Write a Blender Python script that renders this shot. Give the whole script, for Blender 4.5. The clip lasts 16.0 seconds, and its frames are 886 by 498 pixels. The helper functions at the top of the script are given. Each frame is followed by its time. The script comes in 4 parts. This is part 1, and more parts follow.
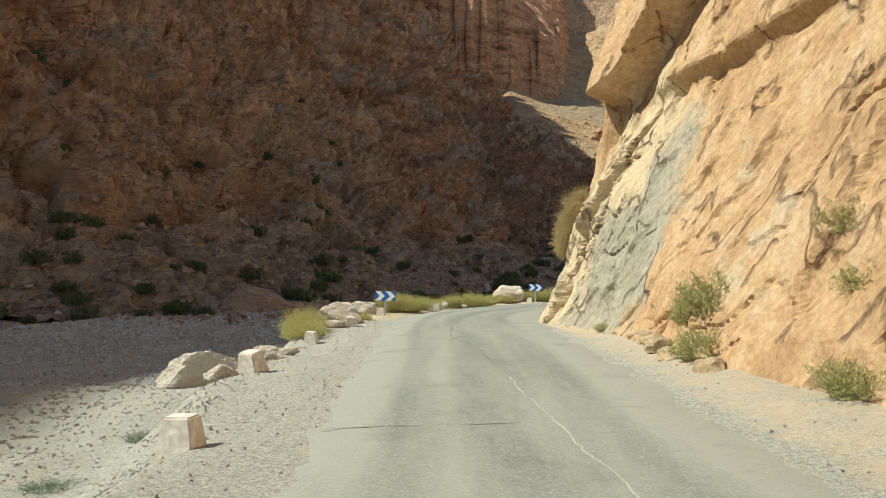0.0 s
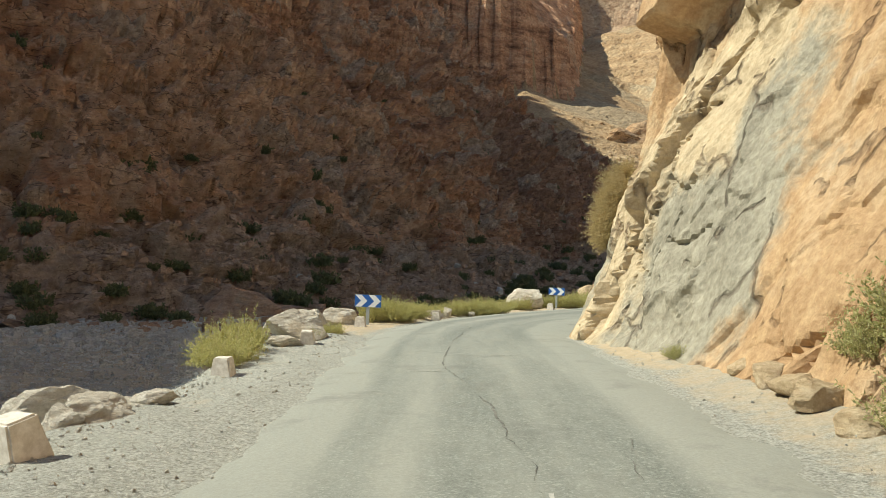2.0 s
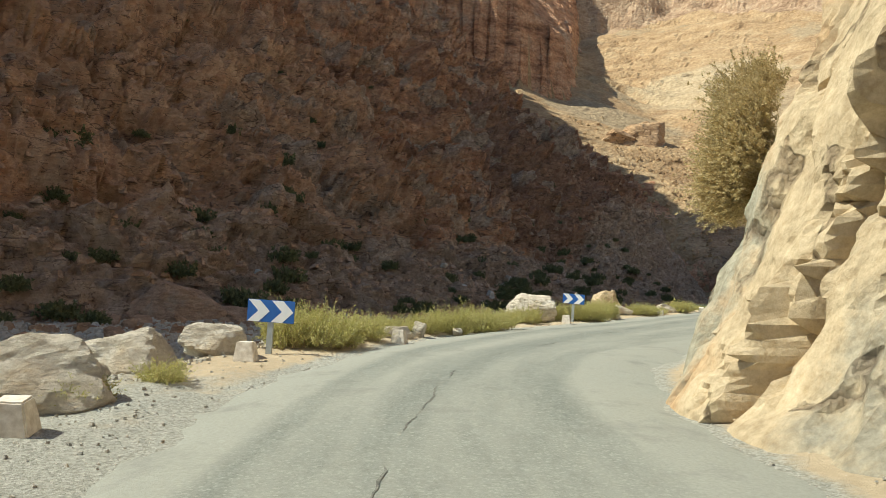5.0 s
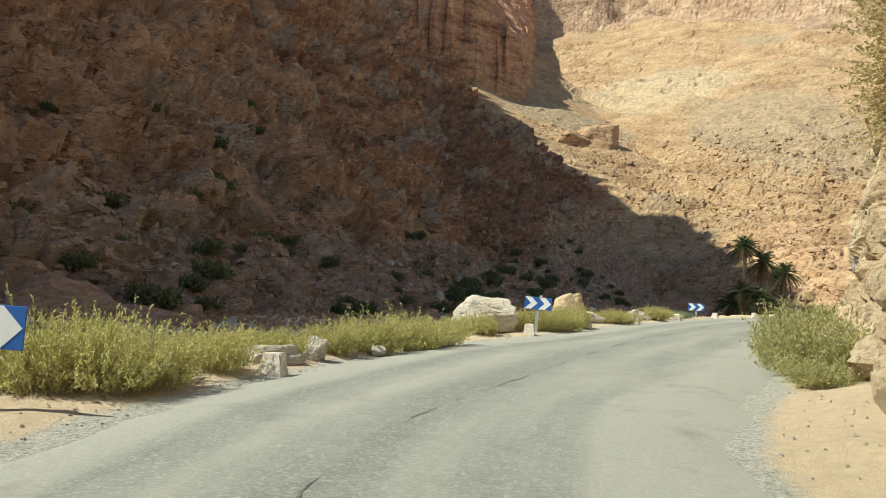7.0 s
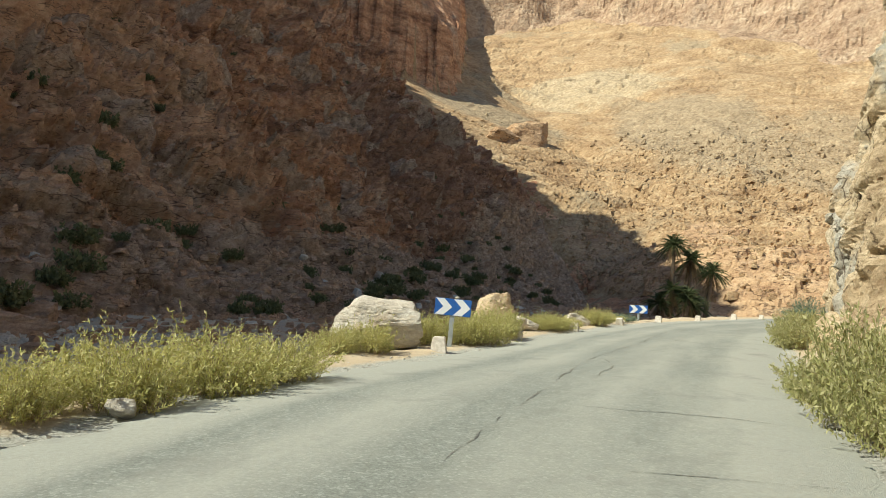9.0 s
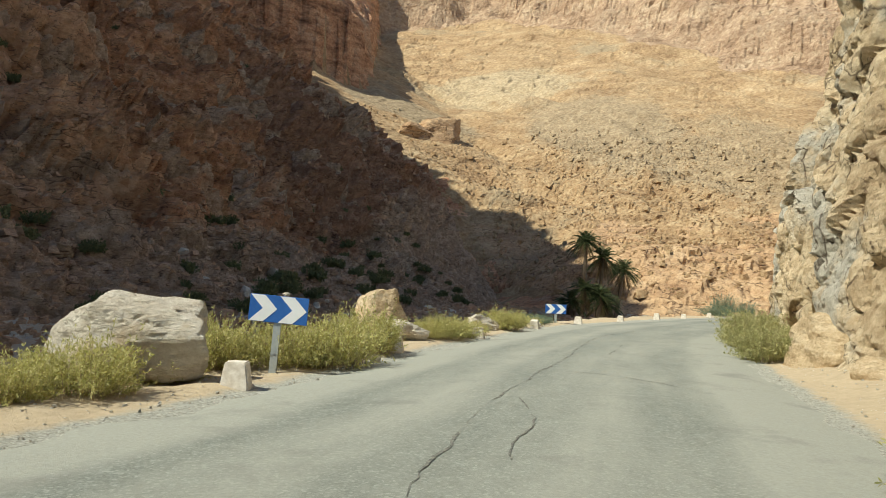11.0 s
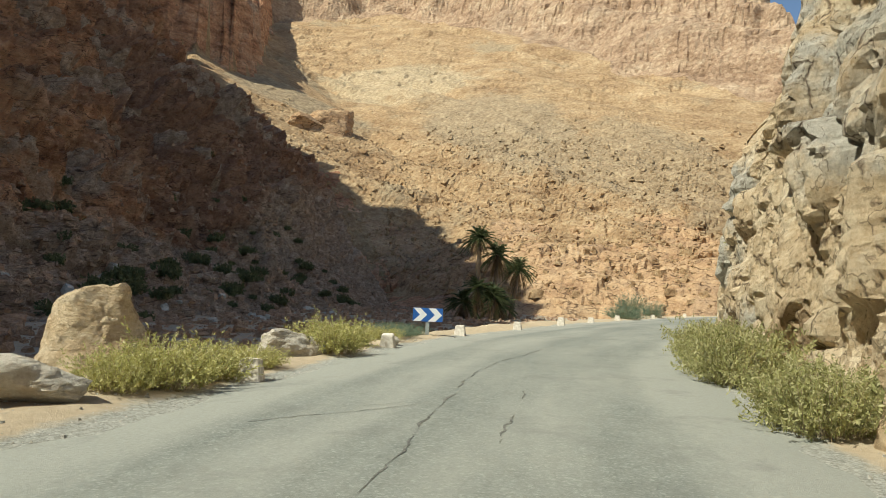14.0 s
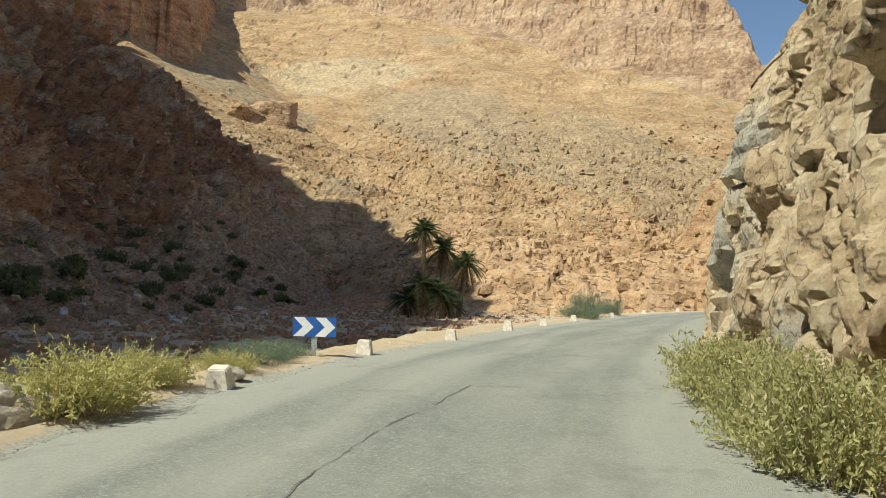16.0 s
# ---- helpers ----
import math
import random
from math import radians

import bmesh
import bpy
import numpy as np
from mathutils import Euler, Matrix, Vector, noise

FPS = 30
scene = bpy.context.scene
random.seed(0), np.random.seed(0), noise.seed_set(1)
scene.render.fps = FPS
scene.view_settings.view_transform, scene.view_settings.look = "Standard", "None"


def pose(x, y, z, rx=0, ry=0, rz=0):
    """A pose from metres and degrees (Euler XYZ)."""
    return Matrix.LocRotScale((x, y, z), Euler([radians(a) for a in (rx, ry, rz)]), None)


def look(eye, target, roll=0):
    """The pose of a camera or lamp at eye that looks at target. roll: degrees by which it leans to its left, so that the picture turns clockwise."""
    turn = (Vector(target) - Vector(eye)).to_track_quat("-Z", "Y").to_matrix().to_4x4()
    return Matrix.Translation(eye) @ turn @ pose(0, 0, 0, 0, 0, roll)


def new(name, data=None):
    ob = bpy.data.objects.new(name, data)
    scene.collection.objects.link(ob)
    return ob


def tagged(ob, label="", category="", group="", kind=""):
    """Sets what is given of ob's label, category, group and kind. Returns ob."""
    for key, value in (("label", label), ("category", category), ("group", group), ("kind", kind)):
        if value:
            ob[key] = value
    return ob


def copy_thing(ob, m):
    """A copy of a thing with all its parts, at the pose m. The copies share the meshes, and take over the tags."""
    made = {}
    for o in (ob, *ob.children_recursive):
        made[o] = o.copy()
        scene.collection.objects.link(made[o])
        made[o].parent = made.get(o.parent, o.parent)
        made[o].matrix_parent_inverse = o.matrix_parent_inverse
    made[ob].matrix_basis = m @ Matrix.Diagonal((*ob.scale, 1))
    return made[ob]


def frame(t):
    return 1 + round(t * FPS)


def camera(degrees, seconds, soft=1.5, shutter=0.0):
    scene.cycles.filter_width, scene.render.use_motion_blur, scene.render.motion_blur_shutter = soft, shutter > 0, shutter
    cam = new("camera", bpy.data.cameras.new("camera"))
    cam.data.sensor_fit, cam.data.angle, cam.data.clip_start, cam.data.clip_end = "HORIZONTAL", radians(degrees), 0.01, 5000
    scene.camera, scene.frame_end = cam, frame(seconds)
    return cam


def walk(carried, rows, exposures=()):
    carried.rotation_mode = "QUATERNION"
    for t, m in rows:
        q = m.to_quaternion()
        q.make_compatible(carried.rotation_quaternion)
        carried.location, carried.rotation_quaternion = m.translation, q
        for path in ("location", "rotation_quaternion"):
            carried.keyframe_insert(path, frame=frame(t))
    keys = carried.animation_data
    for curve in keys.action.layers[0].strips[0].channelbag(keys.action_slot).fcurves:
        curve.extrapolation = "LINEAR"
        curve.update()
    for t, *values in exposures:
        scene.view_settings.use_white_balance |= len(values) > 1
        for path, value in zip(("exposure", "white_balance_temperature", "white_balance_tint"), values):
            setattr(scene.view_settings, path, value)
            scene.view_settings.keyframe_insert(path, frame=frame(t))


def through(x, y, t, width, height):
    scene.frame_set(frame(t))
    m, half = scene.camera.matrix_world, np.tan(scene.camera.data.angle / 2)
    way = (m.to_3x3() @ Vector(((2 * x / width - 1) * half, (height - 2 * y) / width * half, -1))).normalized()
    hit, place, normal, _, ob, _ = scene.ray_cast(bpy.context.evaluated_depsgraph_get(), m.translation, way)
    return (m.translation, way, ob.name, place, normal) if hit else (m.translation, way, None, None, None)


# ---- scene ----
cam = camera(63.8, 16.0, 0.65)
PATH = [
    (0, (0.06, 0.015, 1.62), (0.058, 2.014, 1.694), -0.5),
    (0.5, (0.227, 2.444, 1.624), (0.212, 4.443, 1.698), -0.6),
    (1, (0.333, 3.818, 1.562), (0.307, 5.816, 1.64), -0.4),
    (1.5, (0.421, 5.386, 1.494), (0.386, 7.384, 1.575), -0.4),
    (2, (0.486, 6.948, 1.466), (0.448, 8.945, 1.551), -0.2),
    (2.5, (0.55, 8.877, 1.459), (0.504, 10.875, 1.544), -0.1),
    (3, (0.596, 10.798, 1.447), (0.551, 12.795, 1.533), 0.2),
    (3.5, (0.615, 12.274, 1.424), (0.573, 14.271, 1.511), 0.4),
    (4, (0.67, 14.138, 1.411), (0.635, 16.135, 1.501), 0.7),
    (6.5, (1.108, 22.005, 1.313), (1.19, 24.002, 1.406), 1.9),
    (7, (1.388, 23.731, 1.309), (1.515, 25.725, 1.404), 2.2),
    (7.5, (1.657, 25.236, 1.321), (1.827, 27.226, 1.416), 2.4),
    (8, (2.057, 27.009, 1.331), (2.285, 28.994, 1.427), 2.6),
    (8.5, (2.469, 28.446, 1.347), (2.742, 30.425, 1.442), 2.7),
    (11, (5.4, 36.012, 1.223), (5.961, 37.929, 1.327), 2.7),
    (11.5, (6.07, 37.323, 1.229), (6.676, 39.226, 1.334), 2.8),
    (12, (6.891, 38.957, 1.228), (7.554, 40.841, 1.336), 2.7),
    (12.5, (7.587, 40.181, 1.205), (8.289, 42.05, 1.316), 2.8),
    (13, (8.5, 41.748, 1.23), (9.253, 43.598, 1.343), 2.6),
    (13.5, (9.279, 42.94, 1.217), (10.065, 44.776, 1.332), 2.6),
    (14, (10.249, 44.487, 1.209), (11.078, 46.303, 1.326), 2.7),
    (14.5, (11.258, 45.936, 1.227), (12.123, 47.736, 1.347), 2.5),
    (15, (12.115, 47.128, 1.257), (13.007, 48.914, 1.376), 2.5),
    (15.5, (13.145, 48.553, 1.308), (14.07, 50.322, 1.422), 2.2),
    (16, (14.025, 49.745, 1.363), (14.975, 51.501, 1.474), 2.0),
]
walk(cam, [(t, look(eye, target, roll)) for t, eye, target, roll in PATH], exposures=[(0.0, 0.35, 6450, 3), (4.0, 0.4, 6450, 3), (6.5, 0.5, 6450, 3), (8.5, 0.5, 6450, 3), (11.5, 0.32, 6450, 3), (16.0, 0.29, 6450, 3)])

# ---- daylight ----
SUN_AZ, SUN_EL = radians(262.0), radians(50.0)      # clockwise from +y; the sun stands over the left mountain
SUN_DIR = Vector((math.sin(SUN_AZ) * math.cos(SUN_EL), math.cos(SUN_AZ) * math.cos(SUN_EL), math.sin(SUN_EL)))
world = bpy.data.worlds.new("sky")
scene.world = world
world.use_nodes = True
nt = world.node_tree
sky = nt.nodes.new("ShaderNodeTexSky")
sky.sky_type, sky.sun_disc = "NISHITA", False
sky.sun_elevation, sky.sun_rotation, sky.altitude = SUN_EL, SUN_AZ, 1400.0
nt.links.new(sky.outputs[0], nt.nodes["Background"].inputs[0])
nt.nodes["Background"].inputs[1].default_value = 0.1
sun = new("sun", bpy.data.lights.new("sun", "SUN"))
sun.data.energy, sun.data.angle, sun.data.color = 4.6, radians(0.5), (1.0, 0.95, 0.84)
sun.matrix_world = look((0, 0, 0), -SUN_DIR)

# ---- noise for relief ----
def hash3(i, j, k, seed):
    """A number from 0 to 1 for each cell."""
    h = (i.astype(np.int64) * 374761393 + j.astype(np.int64) * 668265263 + k.astype(np.int64) * 2147483647 + seed * 974634777) & 0xFFFFFFFF
    h = ((h ^ (h >> 13)) * 1274126177) & 0xFFFFFFFF
    h = ((h ^ (h >> 16)) * 2246822519) & 0xFFFFFFFF
    return (h ^ (h >> 15)).astype(np.float64) / 4294967296.0


def vnoise(p, seed=0):
    """Smooth value noise, -1 to 1, at points p of shape (n, 3)."""
    c = np.floor(p).astype(np.int64)
    f = p - c
    f = f * f * f * (f * (f * 6 - 15) + 10)
    out = np.zeros(len(p))
    for a in (0, 1):
        for b in (0, 1):
            for d in (0, 1):
                w = (f[:, 0] if a else 1 - f[:, 0]) * (f[:, 1] if b else 1 - f[:, 1]) * (f[:, 2] if d else 1 - f[:, 2])
                out += w * hash3(c[:, 0] + a, c[:, 1] + b, c[:, 2] + d, seed)
    return out * 2 - 1


def fbm(p, octaves=4, seed=0, gain=0.5):
    out, amp = np.zeros(len(p)), 1.0
    for o in range(octaves):
        out += amp * vnoise(p * 2.03**o + 17.3 * o, seed + o)
        amp *= gain
    return out


def ridged(p, octaves=4, seed=0, gain=0.5):
    out, amp = np.zeros(len(p)), 1.0
    for o in range(octaves):
        out += amp * (1 - 2 * np.abs(vnoise(p * 2.03**o + 9.1 * o, seed + o)))
        amp *= gain
    return out


def facets(p, seed=0, tilt=1.0):
    """Broken rock: every cell is a plane of its own height and lean. Gives the height and how near a joint lies (0 at a joint)."""
    c = np.floor(p).astype(np.int64)
    best, second = np.full(len(p), 9.0), np.full(len(p), 9.0)
    val = np.zeros(len(p))
    for a in (-1, 0, 1):
        for b in (-1, 0, 1):
            for d in (-1, 0, 1):
                i, j, k = c[:, 0] + a, c[:, 1] + b, c[:, 2] + d
                q = np.stack([i + hash3(i, j, k, seed), j + hash3(i, j, k, seed + 1), k + hash3(i, j, k, seed + 2)], 1)
                rel = p - q
                dist = (rel * rel).sum(1)
                near = dist < best
                second = np.where(near, best, np.minimum(second, dist))
                best = np.where(near, dist, best)
                lean = np.stack([hash3(i, j, k, seed + 3), hash3(i, j, k, seed + 4), hash3(i, j, k, seed + 5)], 1) - 0.5
                v = hash3(i, j, k, seed + 6) * 2 - 1 + tilt * 2 * (lean * rel).sum(1)
                val = np.where(near, v, val)
    return val, np.sqrt(second) - np.sqrt(best)


def smooth(a, b, x):
    t = np.clip((x - a) / (b - a), 0, 1)
    return t * t * (3 - 2 * t)


# ---- mesh helpers ----
def mesh_object(name, verts, faces, material, parent=None, shade=False):
    me = bpy.data.meshes.new(name)
    verts, faces = np.asarray(verts, np.float32), np.asarray(faces, np.int32)
    count, k = faces.shape
    me.vertices.add(len(verts))
    me.vertices.foreach_set("co", verts.ravel())
    me.loops.add(count * k)
    me.loops.foreach_set("vertex_index", faces.ravel())
    me.polygons.add(count)
    me.polygons.foreach_set("loop_start", np.arange(0, count * k, k, dtype=np.int32))
    me.polygons.foreach_set("use_smooth", [bool(shade)] * count)
    me.materials.append(material)
    me.update(calc_edges=True)
    me.validate()
    ob = new(name, me)
    if parent is not None:
        ob.parent = parent
    return ob


def part(name, bm, material, parent=None, label="", shade=False):
    me = bpy.data.meshes.new(name)
    bm.to_mesh(me)
    bm.free()
    if shade:
        me.polygons.foreach_set("use_smooth", [True] * len(me.polygons))
    me.materials.append(material)
    ob = new(name, me)
    if parent is not None:
        ob.parent = parent
    if label:
        tagged(ob, label)
    return ob


def grid_faces(nu, nv):
    i = np.arange((nu - 1) * (nv - 1))
    a = (i // (nv - 1)) * nv + i % (nv - 1)
    return np.stack([a, a + nv, a + nv + 1, a + 1], 1)


def box(bm, x0, y0, z0, x1, y1, z1, bevel=0.0):
    made = bmesh.ops.create_cube(bm, size=1.0, matrix=Matrix.LocRotScale(((x0 + x1) / 2, (y0 + y1) / 2, (z0 + z1) / 2), None, (x1 - x0, y1 - y0, z1 - z0)))
    if bevel:
        edges = {e for v in made["verts"] for e in v.link_edges}
        bmesh.ops.bevel(bm, geom=list(edges), offset=bevel, segments=2, affect="EDGES", profile=0.6)
    return bm


# ---- materials ----
def nodes_of(name):
    m = bpy.data.materials.new(name)
    m.use_nodes = True
    t = m.node_tree
    return m, t, t.nodes["Principled BSDF"]


def add(t, kind, **sets):
    n = t.nodes.new(kind)
    for k, v in sets.items():
        n.inputs[k].default_value = v
    return n


def noise_tex(t, coord, scale, detail=4.0, rough=0.55):
    n = add(t, "ShaderNodeTexNoise", Scale=scale, Detail=detail, Roughness=rough)
    t.links.new(coord, n.inputs["Vector"])
    return n.outputs["Fac"]


def ramp(t, fac, stops):
    r = t.nodes.new("ShaderNodeValToRGB")
    while len(r.color_ramp.elements) < len(stops):
        r.color_ramp.elements.new(0.5)
    for e, (pos, col) in zip(r.color_ramp.elements, stops):
        e.position, e.color = pos, (*col, 1)
    t.links.new(fac, r.inputs[0])
    return r.outputs[0]


def mix(t, fac, a, b, how="MIX"):
    n = t.nodes.new("ShaderNodeMix")
    n.data_type, n.blend_type = "RGBA", how
    if isinstance(fac, float):
        n.inputs[0].default_value = fac
    else:
        t.links.new(fac, n.inputs[0])
    for sock, v in ((n.inputs[6], a), (n.inputs[7], b)):
        if isinstance(v, tuple):
            sock.default_value = (*v, 1)
        else:
            t.links.new(v, sock)
    return n.outputs[2]


def bump(t, bsdf, height, strength, distance):
    b = t.nodes.new("ShaderNodeBump")
    b.inputs["Strength"].default_value, b.inputs["Distance"].default_value = strength, distance
    t.links.new(height, b.inputs["Height"])
    if bsdf.inputs["Normal"].is_linked:
        t.links.new(bsdf.inputs["Normal"].links[0].from_socket, b.inputs["Normal"])
    t.links.new(b.outputs[0], bsdf.inputs["Normal"])


def coords(t, stretch=(1, 1, 1), turn=(0, 0, 0)):
    c = t.nodes.new("ShaderNodeTexCoord")
    m = t.nodes.new("ShaderNodeMapping")
    m.inputs["Scale"].default_value = stretch
    m.inputs["Rotation"].default_value = [radians(a) for a in turn]
    t.links.new(c.outputs["Object"], m.inputs[0])
    return m.outputs[0]


def cells(t, coord, scale, rnd=1.0):
    v = add(t, "ShaderNodeTexVoronoi", Scale=scale, Randomness=rnd)
    t.links.new(coord, v.inputs["Vector"])
    return v.outputs["Distance"], v.outputs["Color"]


def zone(t, centre, reach):
    """0 at a place, 1 at its reach."""
    c = t.nodes.new("ShaderNodeTexCoord")
    m = t.nodes.new("ShaderNodeVectorMath")
    m.operation = "SUBTRACT"
    m.inputs[1].default_value = centre
    t.links.new(c.outputs["Object"], m.inputs[0])
    d = t.nodes.new("ShaderNodeVectorMath")
    d.operation = "DIVIDE"
    d.inputs[1].default_value = reach
    t.links.new(m.outputs[0], d.inputs[0])
    n = t.nodes.new("ShaderNodeVectorMath")
    n.operation = "LENGTH"
    t.links.new(d.outputs[0], n.inputs[0])
    return n.outputs["Value"]


def plus(t, a, b, k=1.0):
    n = t.nodes.new("ShaderNodeMath")
    n.operation = "MULTIPLY_ADD"
    t.links.new(b, n.inputs[0])
    n.inputs[1].default_value = k
    t.links.new(a, n.inputs[2])
    return n.outputs[0]


def rock_material(name, dark, mid, light, patch, size=1.0, rough=0.92, strata=(1, 1, 3), turn=(20, 0, 0), patch_at=0.56, stone=0.0, stone_mix=0.6, stains_and_light=None, cracks=(), scree=None, relief=1.0):
    """Weathered rock: broad patches of another tone, streaks along the beds, grain, broken stones and cracks. size: metres of the broad patches."""
    m, t, b = nodes_of(name)
    c, beds = coords(t), coords(t, strata, turn)
    col = ramp(t, noise_tex(t, beds, 0.9 / size, 9, 0.68), [(0.3, dark), (0.5, mid), (0.7, light)])
    f = ramp(t, noise_tex(t, c, 0.35 / size, 6, 0.65), [(patch_at, (0, 0, 0)), (patch_at + 0.09, (1, 1, 1))])
    col = mix(t, f, col, patch)
    # local stone tones; on the red mountain they also hold painted bounce light
    for centre, reach, tone in stains_and_light or ():
        r = t.nodes.new("ShaderNodeMapRange")
        r.inputs["From Min"].default_value, r.inputs["From Max"].default_value = 1.62, 1.38
        t.links.new(plus(t, zone(t, centre, reach), noise_tex(t, c, 0.8 / size, 7, 0.7), 1.3), r.inputs["Value"])
        tone_col = ramp(t, noise_tex(t, beds, 2.2 / size, 8, 0.7), [(0.3, tuple(0.74 * v for v in tone)), (0.52, tone), (0.72, tuple(min(0.8, 1.22 * v) for v in tone))])
        col = mix(t, r.outputs[0], col, tone_col)
    if scree:
        a = t.nodes.new("ShaderNodeAttribute")
        a.attribute_name = "scree"
        f = ramp(t, plus(t, a.outputs["Fac"], noise_tex(t, c, 3.0 / size, 7, 0.75), 0.9), [(0.75, (0, 0, 0)), (1.05, (0.9, 0.9, 0.9))])
        tone_col = ramp(t, noise_tex(t, c, 6.0 / size, 8, 0.75), [(0.32, tuple(0.55 * v for v in scree)), (0.5, scree), (0.68, tuple(1.35 * v for v in scree))])
        col = mix(t, f, col, tone_col)
        half = t.nodes.new("ShaderNodeMath")
        half.operation = "MULTIPLY"
        half.inputs[1].default_value = 0.5
        t.links.new(plus(t, a.outputs["Fac"], noise_tex(t, c, 4.0 / size, 7, 0.75), 0.8), half.inputs[0])
        f = ramp(t, half.outputs[0], [(0.62, (0, 0, 0)), (0.8, (0.85, 0.85, 0.85))])
        col = mix(t, f, col, (0.50, 0.40, 0.30))
    for gap_size, depth in cracks:
        w = add(t, "ShaderNodeTexNoise", Scale=1.2 / gap_size, Detail=5.0)
        t.links.new(beds, w.inputs["Vector"])
        wv = t.nodes.new("ShaderNodeVectorMath")
        wv.operation = "MULTIPLY_ADD"
        wv.inputs[1].default_value = (0.9 * gap_size,) * 3
        t.links.new(w.outputs["Color"], wv.inputs[0])
        t.links.new(beds, wv.inputs[2])
        vor = add(t, "ShaderNodeTexVoronoi", Scale=1.0 / gap_size)
        vor.feature = "DISTANCE_TO_EDGE"
        t.links.new(wv.outputs[0], vor.inputs["Vector"])
        gap = plus(t, vor.outputs["Distance"], ramp(t, noise_tex(t, c, 0.9 / gap_size, 4), [(0.45, (0, 0, 0)), (0.58, (0.2, 0.2, 0.2))]), 1.0)
        line = ramp(t, gap, [(0.0, (0, 0, 0)), (0.05, (1, 1, 1))])
        col = mix(t, line, mix(t, depth, col, (0.09, 0.055, 0.035)), col)
        bump(t, b, line, 1.0, 0.06 * gap_size)
    grain = noise_tex(t, c, 9.0 / size, 9, 0.78)
    col = mix(t, 0.85, col, ramp(t, grain, [(0.32, (0.3, 0.29, 0.28)), (0.48, (0.57, 0.57, 0.57)), (0.64, (0.86, 0.85, 0.83))]), "SOFT_LIGHT")
    if stone:
        dist, hue = cells(t, c, 1.0 / stone)
        sep = t.nodes.new("ShaderNodeSeparateColor")
        t.links.new(hue, sep.inputs[0])
        col = mix(t, stone_mix, col, ramp(t, sep.outputs[0], [(0.0, (0.32, 0.31, 0.30)), (1.0, (0.82, 0.81, 0.79))]), "SOFT_LIGHT")
        bump(t, b, dist, 0.8, -0.35 * stone)
    t.links.new(col, b.inputs["Base Color"])
    b.inputs["Roughness"].default_value = rough
    b.inputs["Specular IOR Level"].default_value = 0.25
    bump(t, b, noise_tex(t, beds, 2.5 / size, 11, 0.7), 0.9, 0.28 * size * relief)
    bump(t, b, grain, 0.7, 0.06 * size * min(1.0, relief + 0.1))
    return m


# Dark red nose, orange left: rock tone with uneven bounce light painted in
ROCK_RED = rock_material("red_mountain_rock", (0.16, 0.078, 0.045), (0.57, 0.29, 0.16), (0.76, 0.47, 0.29), (0.49, 0.335, 0.225), 10.0, strata=(0.7, 0.7, 2.6), turn=(-26, 18, 0), stone=1.1, stone_mix=0.5, cracks=((2.6, 0.8), (0.85, 0.75)), stains_and_light=[((32, 176, 30), (34, 44, 60), (0.36, 0.20, 0.125)), ((-26, 104, 30), (26, 40, 60), (0.62, 0.365, 0.22))], scree=(0.48, 0.345, 0.24))
ROCK_TAN = rock_material("tan_scree_rock", (0.24, 0.148, 0.078), (0.39, 0.258, 0.137), (0.50, 0.355, 0.205), (0.335, 0.25, 0.15), 14.0, strata=(0.8, 0.8, 1.7), turn=(0, -32, 0), stone=1.0, stone_mix=0.5, relief=0.55,
                         stains_and_light=[((150, 300, 70), (34, 75, 60), (0.355, 0.262, 0.158)), ((185, 235, 45), (40, 60, 60), (0.36, 0.26, 0.152)), ((75, 330, 80), (36, 26, 60), (0.34, 0.255, 0.155)), ((140, 392, 112), (48, 42, 60), (0.45, 0.34, 0.205))])
ROCK_BLOCK = rock_material("orange_block_rock", (0.25, 0.145, 0.08), (0.43, 0.275, 0.15), (0.54, 0.375, 0.22), (0.37, 0.245, 0.145), 5.0, strata=(0.6, 0.6, 2.0), turn=(0, -10, 0), cracks=((3.0, 0.8), (1.2, 0.6)), relief=0.5)
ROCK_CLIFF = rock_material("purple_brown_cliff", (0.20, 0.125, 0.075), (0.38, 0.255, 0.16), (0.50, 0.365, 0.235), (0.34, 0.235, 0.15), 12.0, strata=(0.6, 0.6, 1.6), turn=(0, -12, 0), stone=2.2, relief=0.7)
GREY_STONE, CREAM = (0.315, 0.287, 0.216), (0.53, 0.415, 0.26)
ROCK_WALL = rock_material("ochre_limestone", (0.34, 0.205, 0.105), (0.47, 0.302, 0.16), (0.55, 0.398, 0.245), (0.50, 0.425, 0.31), 1.5, strata=(1, 1, 0.7), turn=(-33, 0, 0), patch_at=0.6, cracks=((1.6, 0.55),), relief=0.3,
                          stains_and_light=[((4.8, 23.0, 3.0), (9, 4.2, 6.0), CREAM), ((4.8, 21.3, 2.2), (9, 3.1, 4.6), GREY_STONE), ((6.0, 22.5, 6.0), (9, 2.0, 3.0), CREAM), ((5.0, 28.3, 1.5), (9, 2.4, 3.5), (0.36, 0.335, 0.25))])
ROCK_GREY = rock_material("grey_limestone", (0.36, 0.25, 0.145), (0.66, 0.505, 0.315), (0.78, 0.645, 0.44), (0.53, 0.49, 0.40), 1.6, strata=(1, 1, 0.7), turn=(0, -30, 0), patch_at=0.52, cracks=((0.8, 0.8), (0.3, 0.6)))
BOULDER = rock_material("pale_boulder", (0.48, 0.41, 0.31), (0.66, 0.59, 0.47), (0.74, 0.69, 0.58), (0.58, 0.46, 0.31), 0.8)
BOULDER_OCHRE = rock_material("ochre_boulder", (0.46, 0.32, 0.18), (0.64, 0.48, 0.29), (0.72, 0.58, 0.39), (0.56, 0.40, 0.23), 0.8)
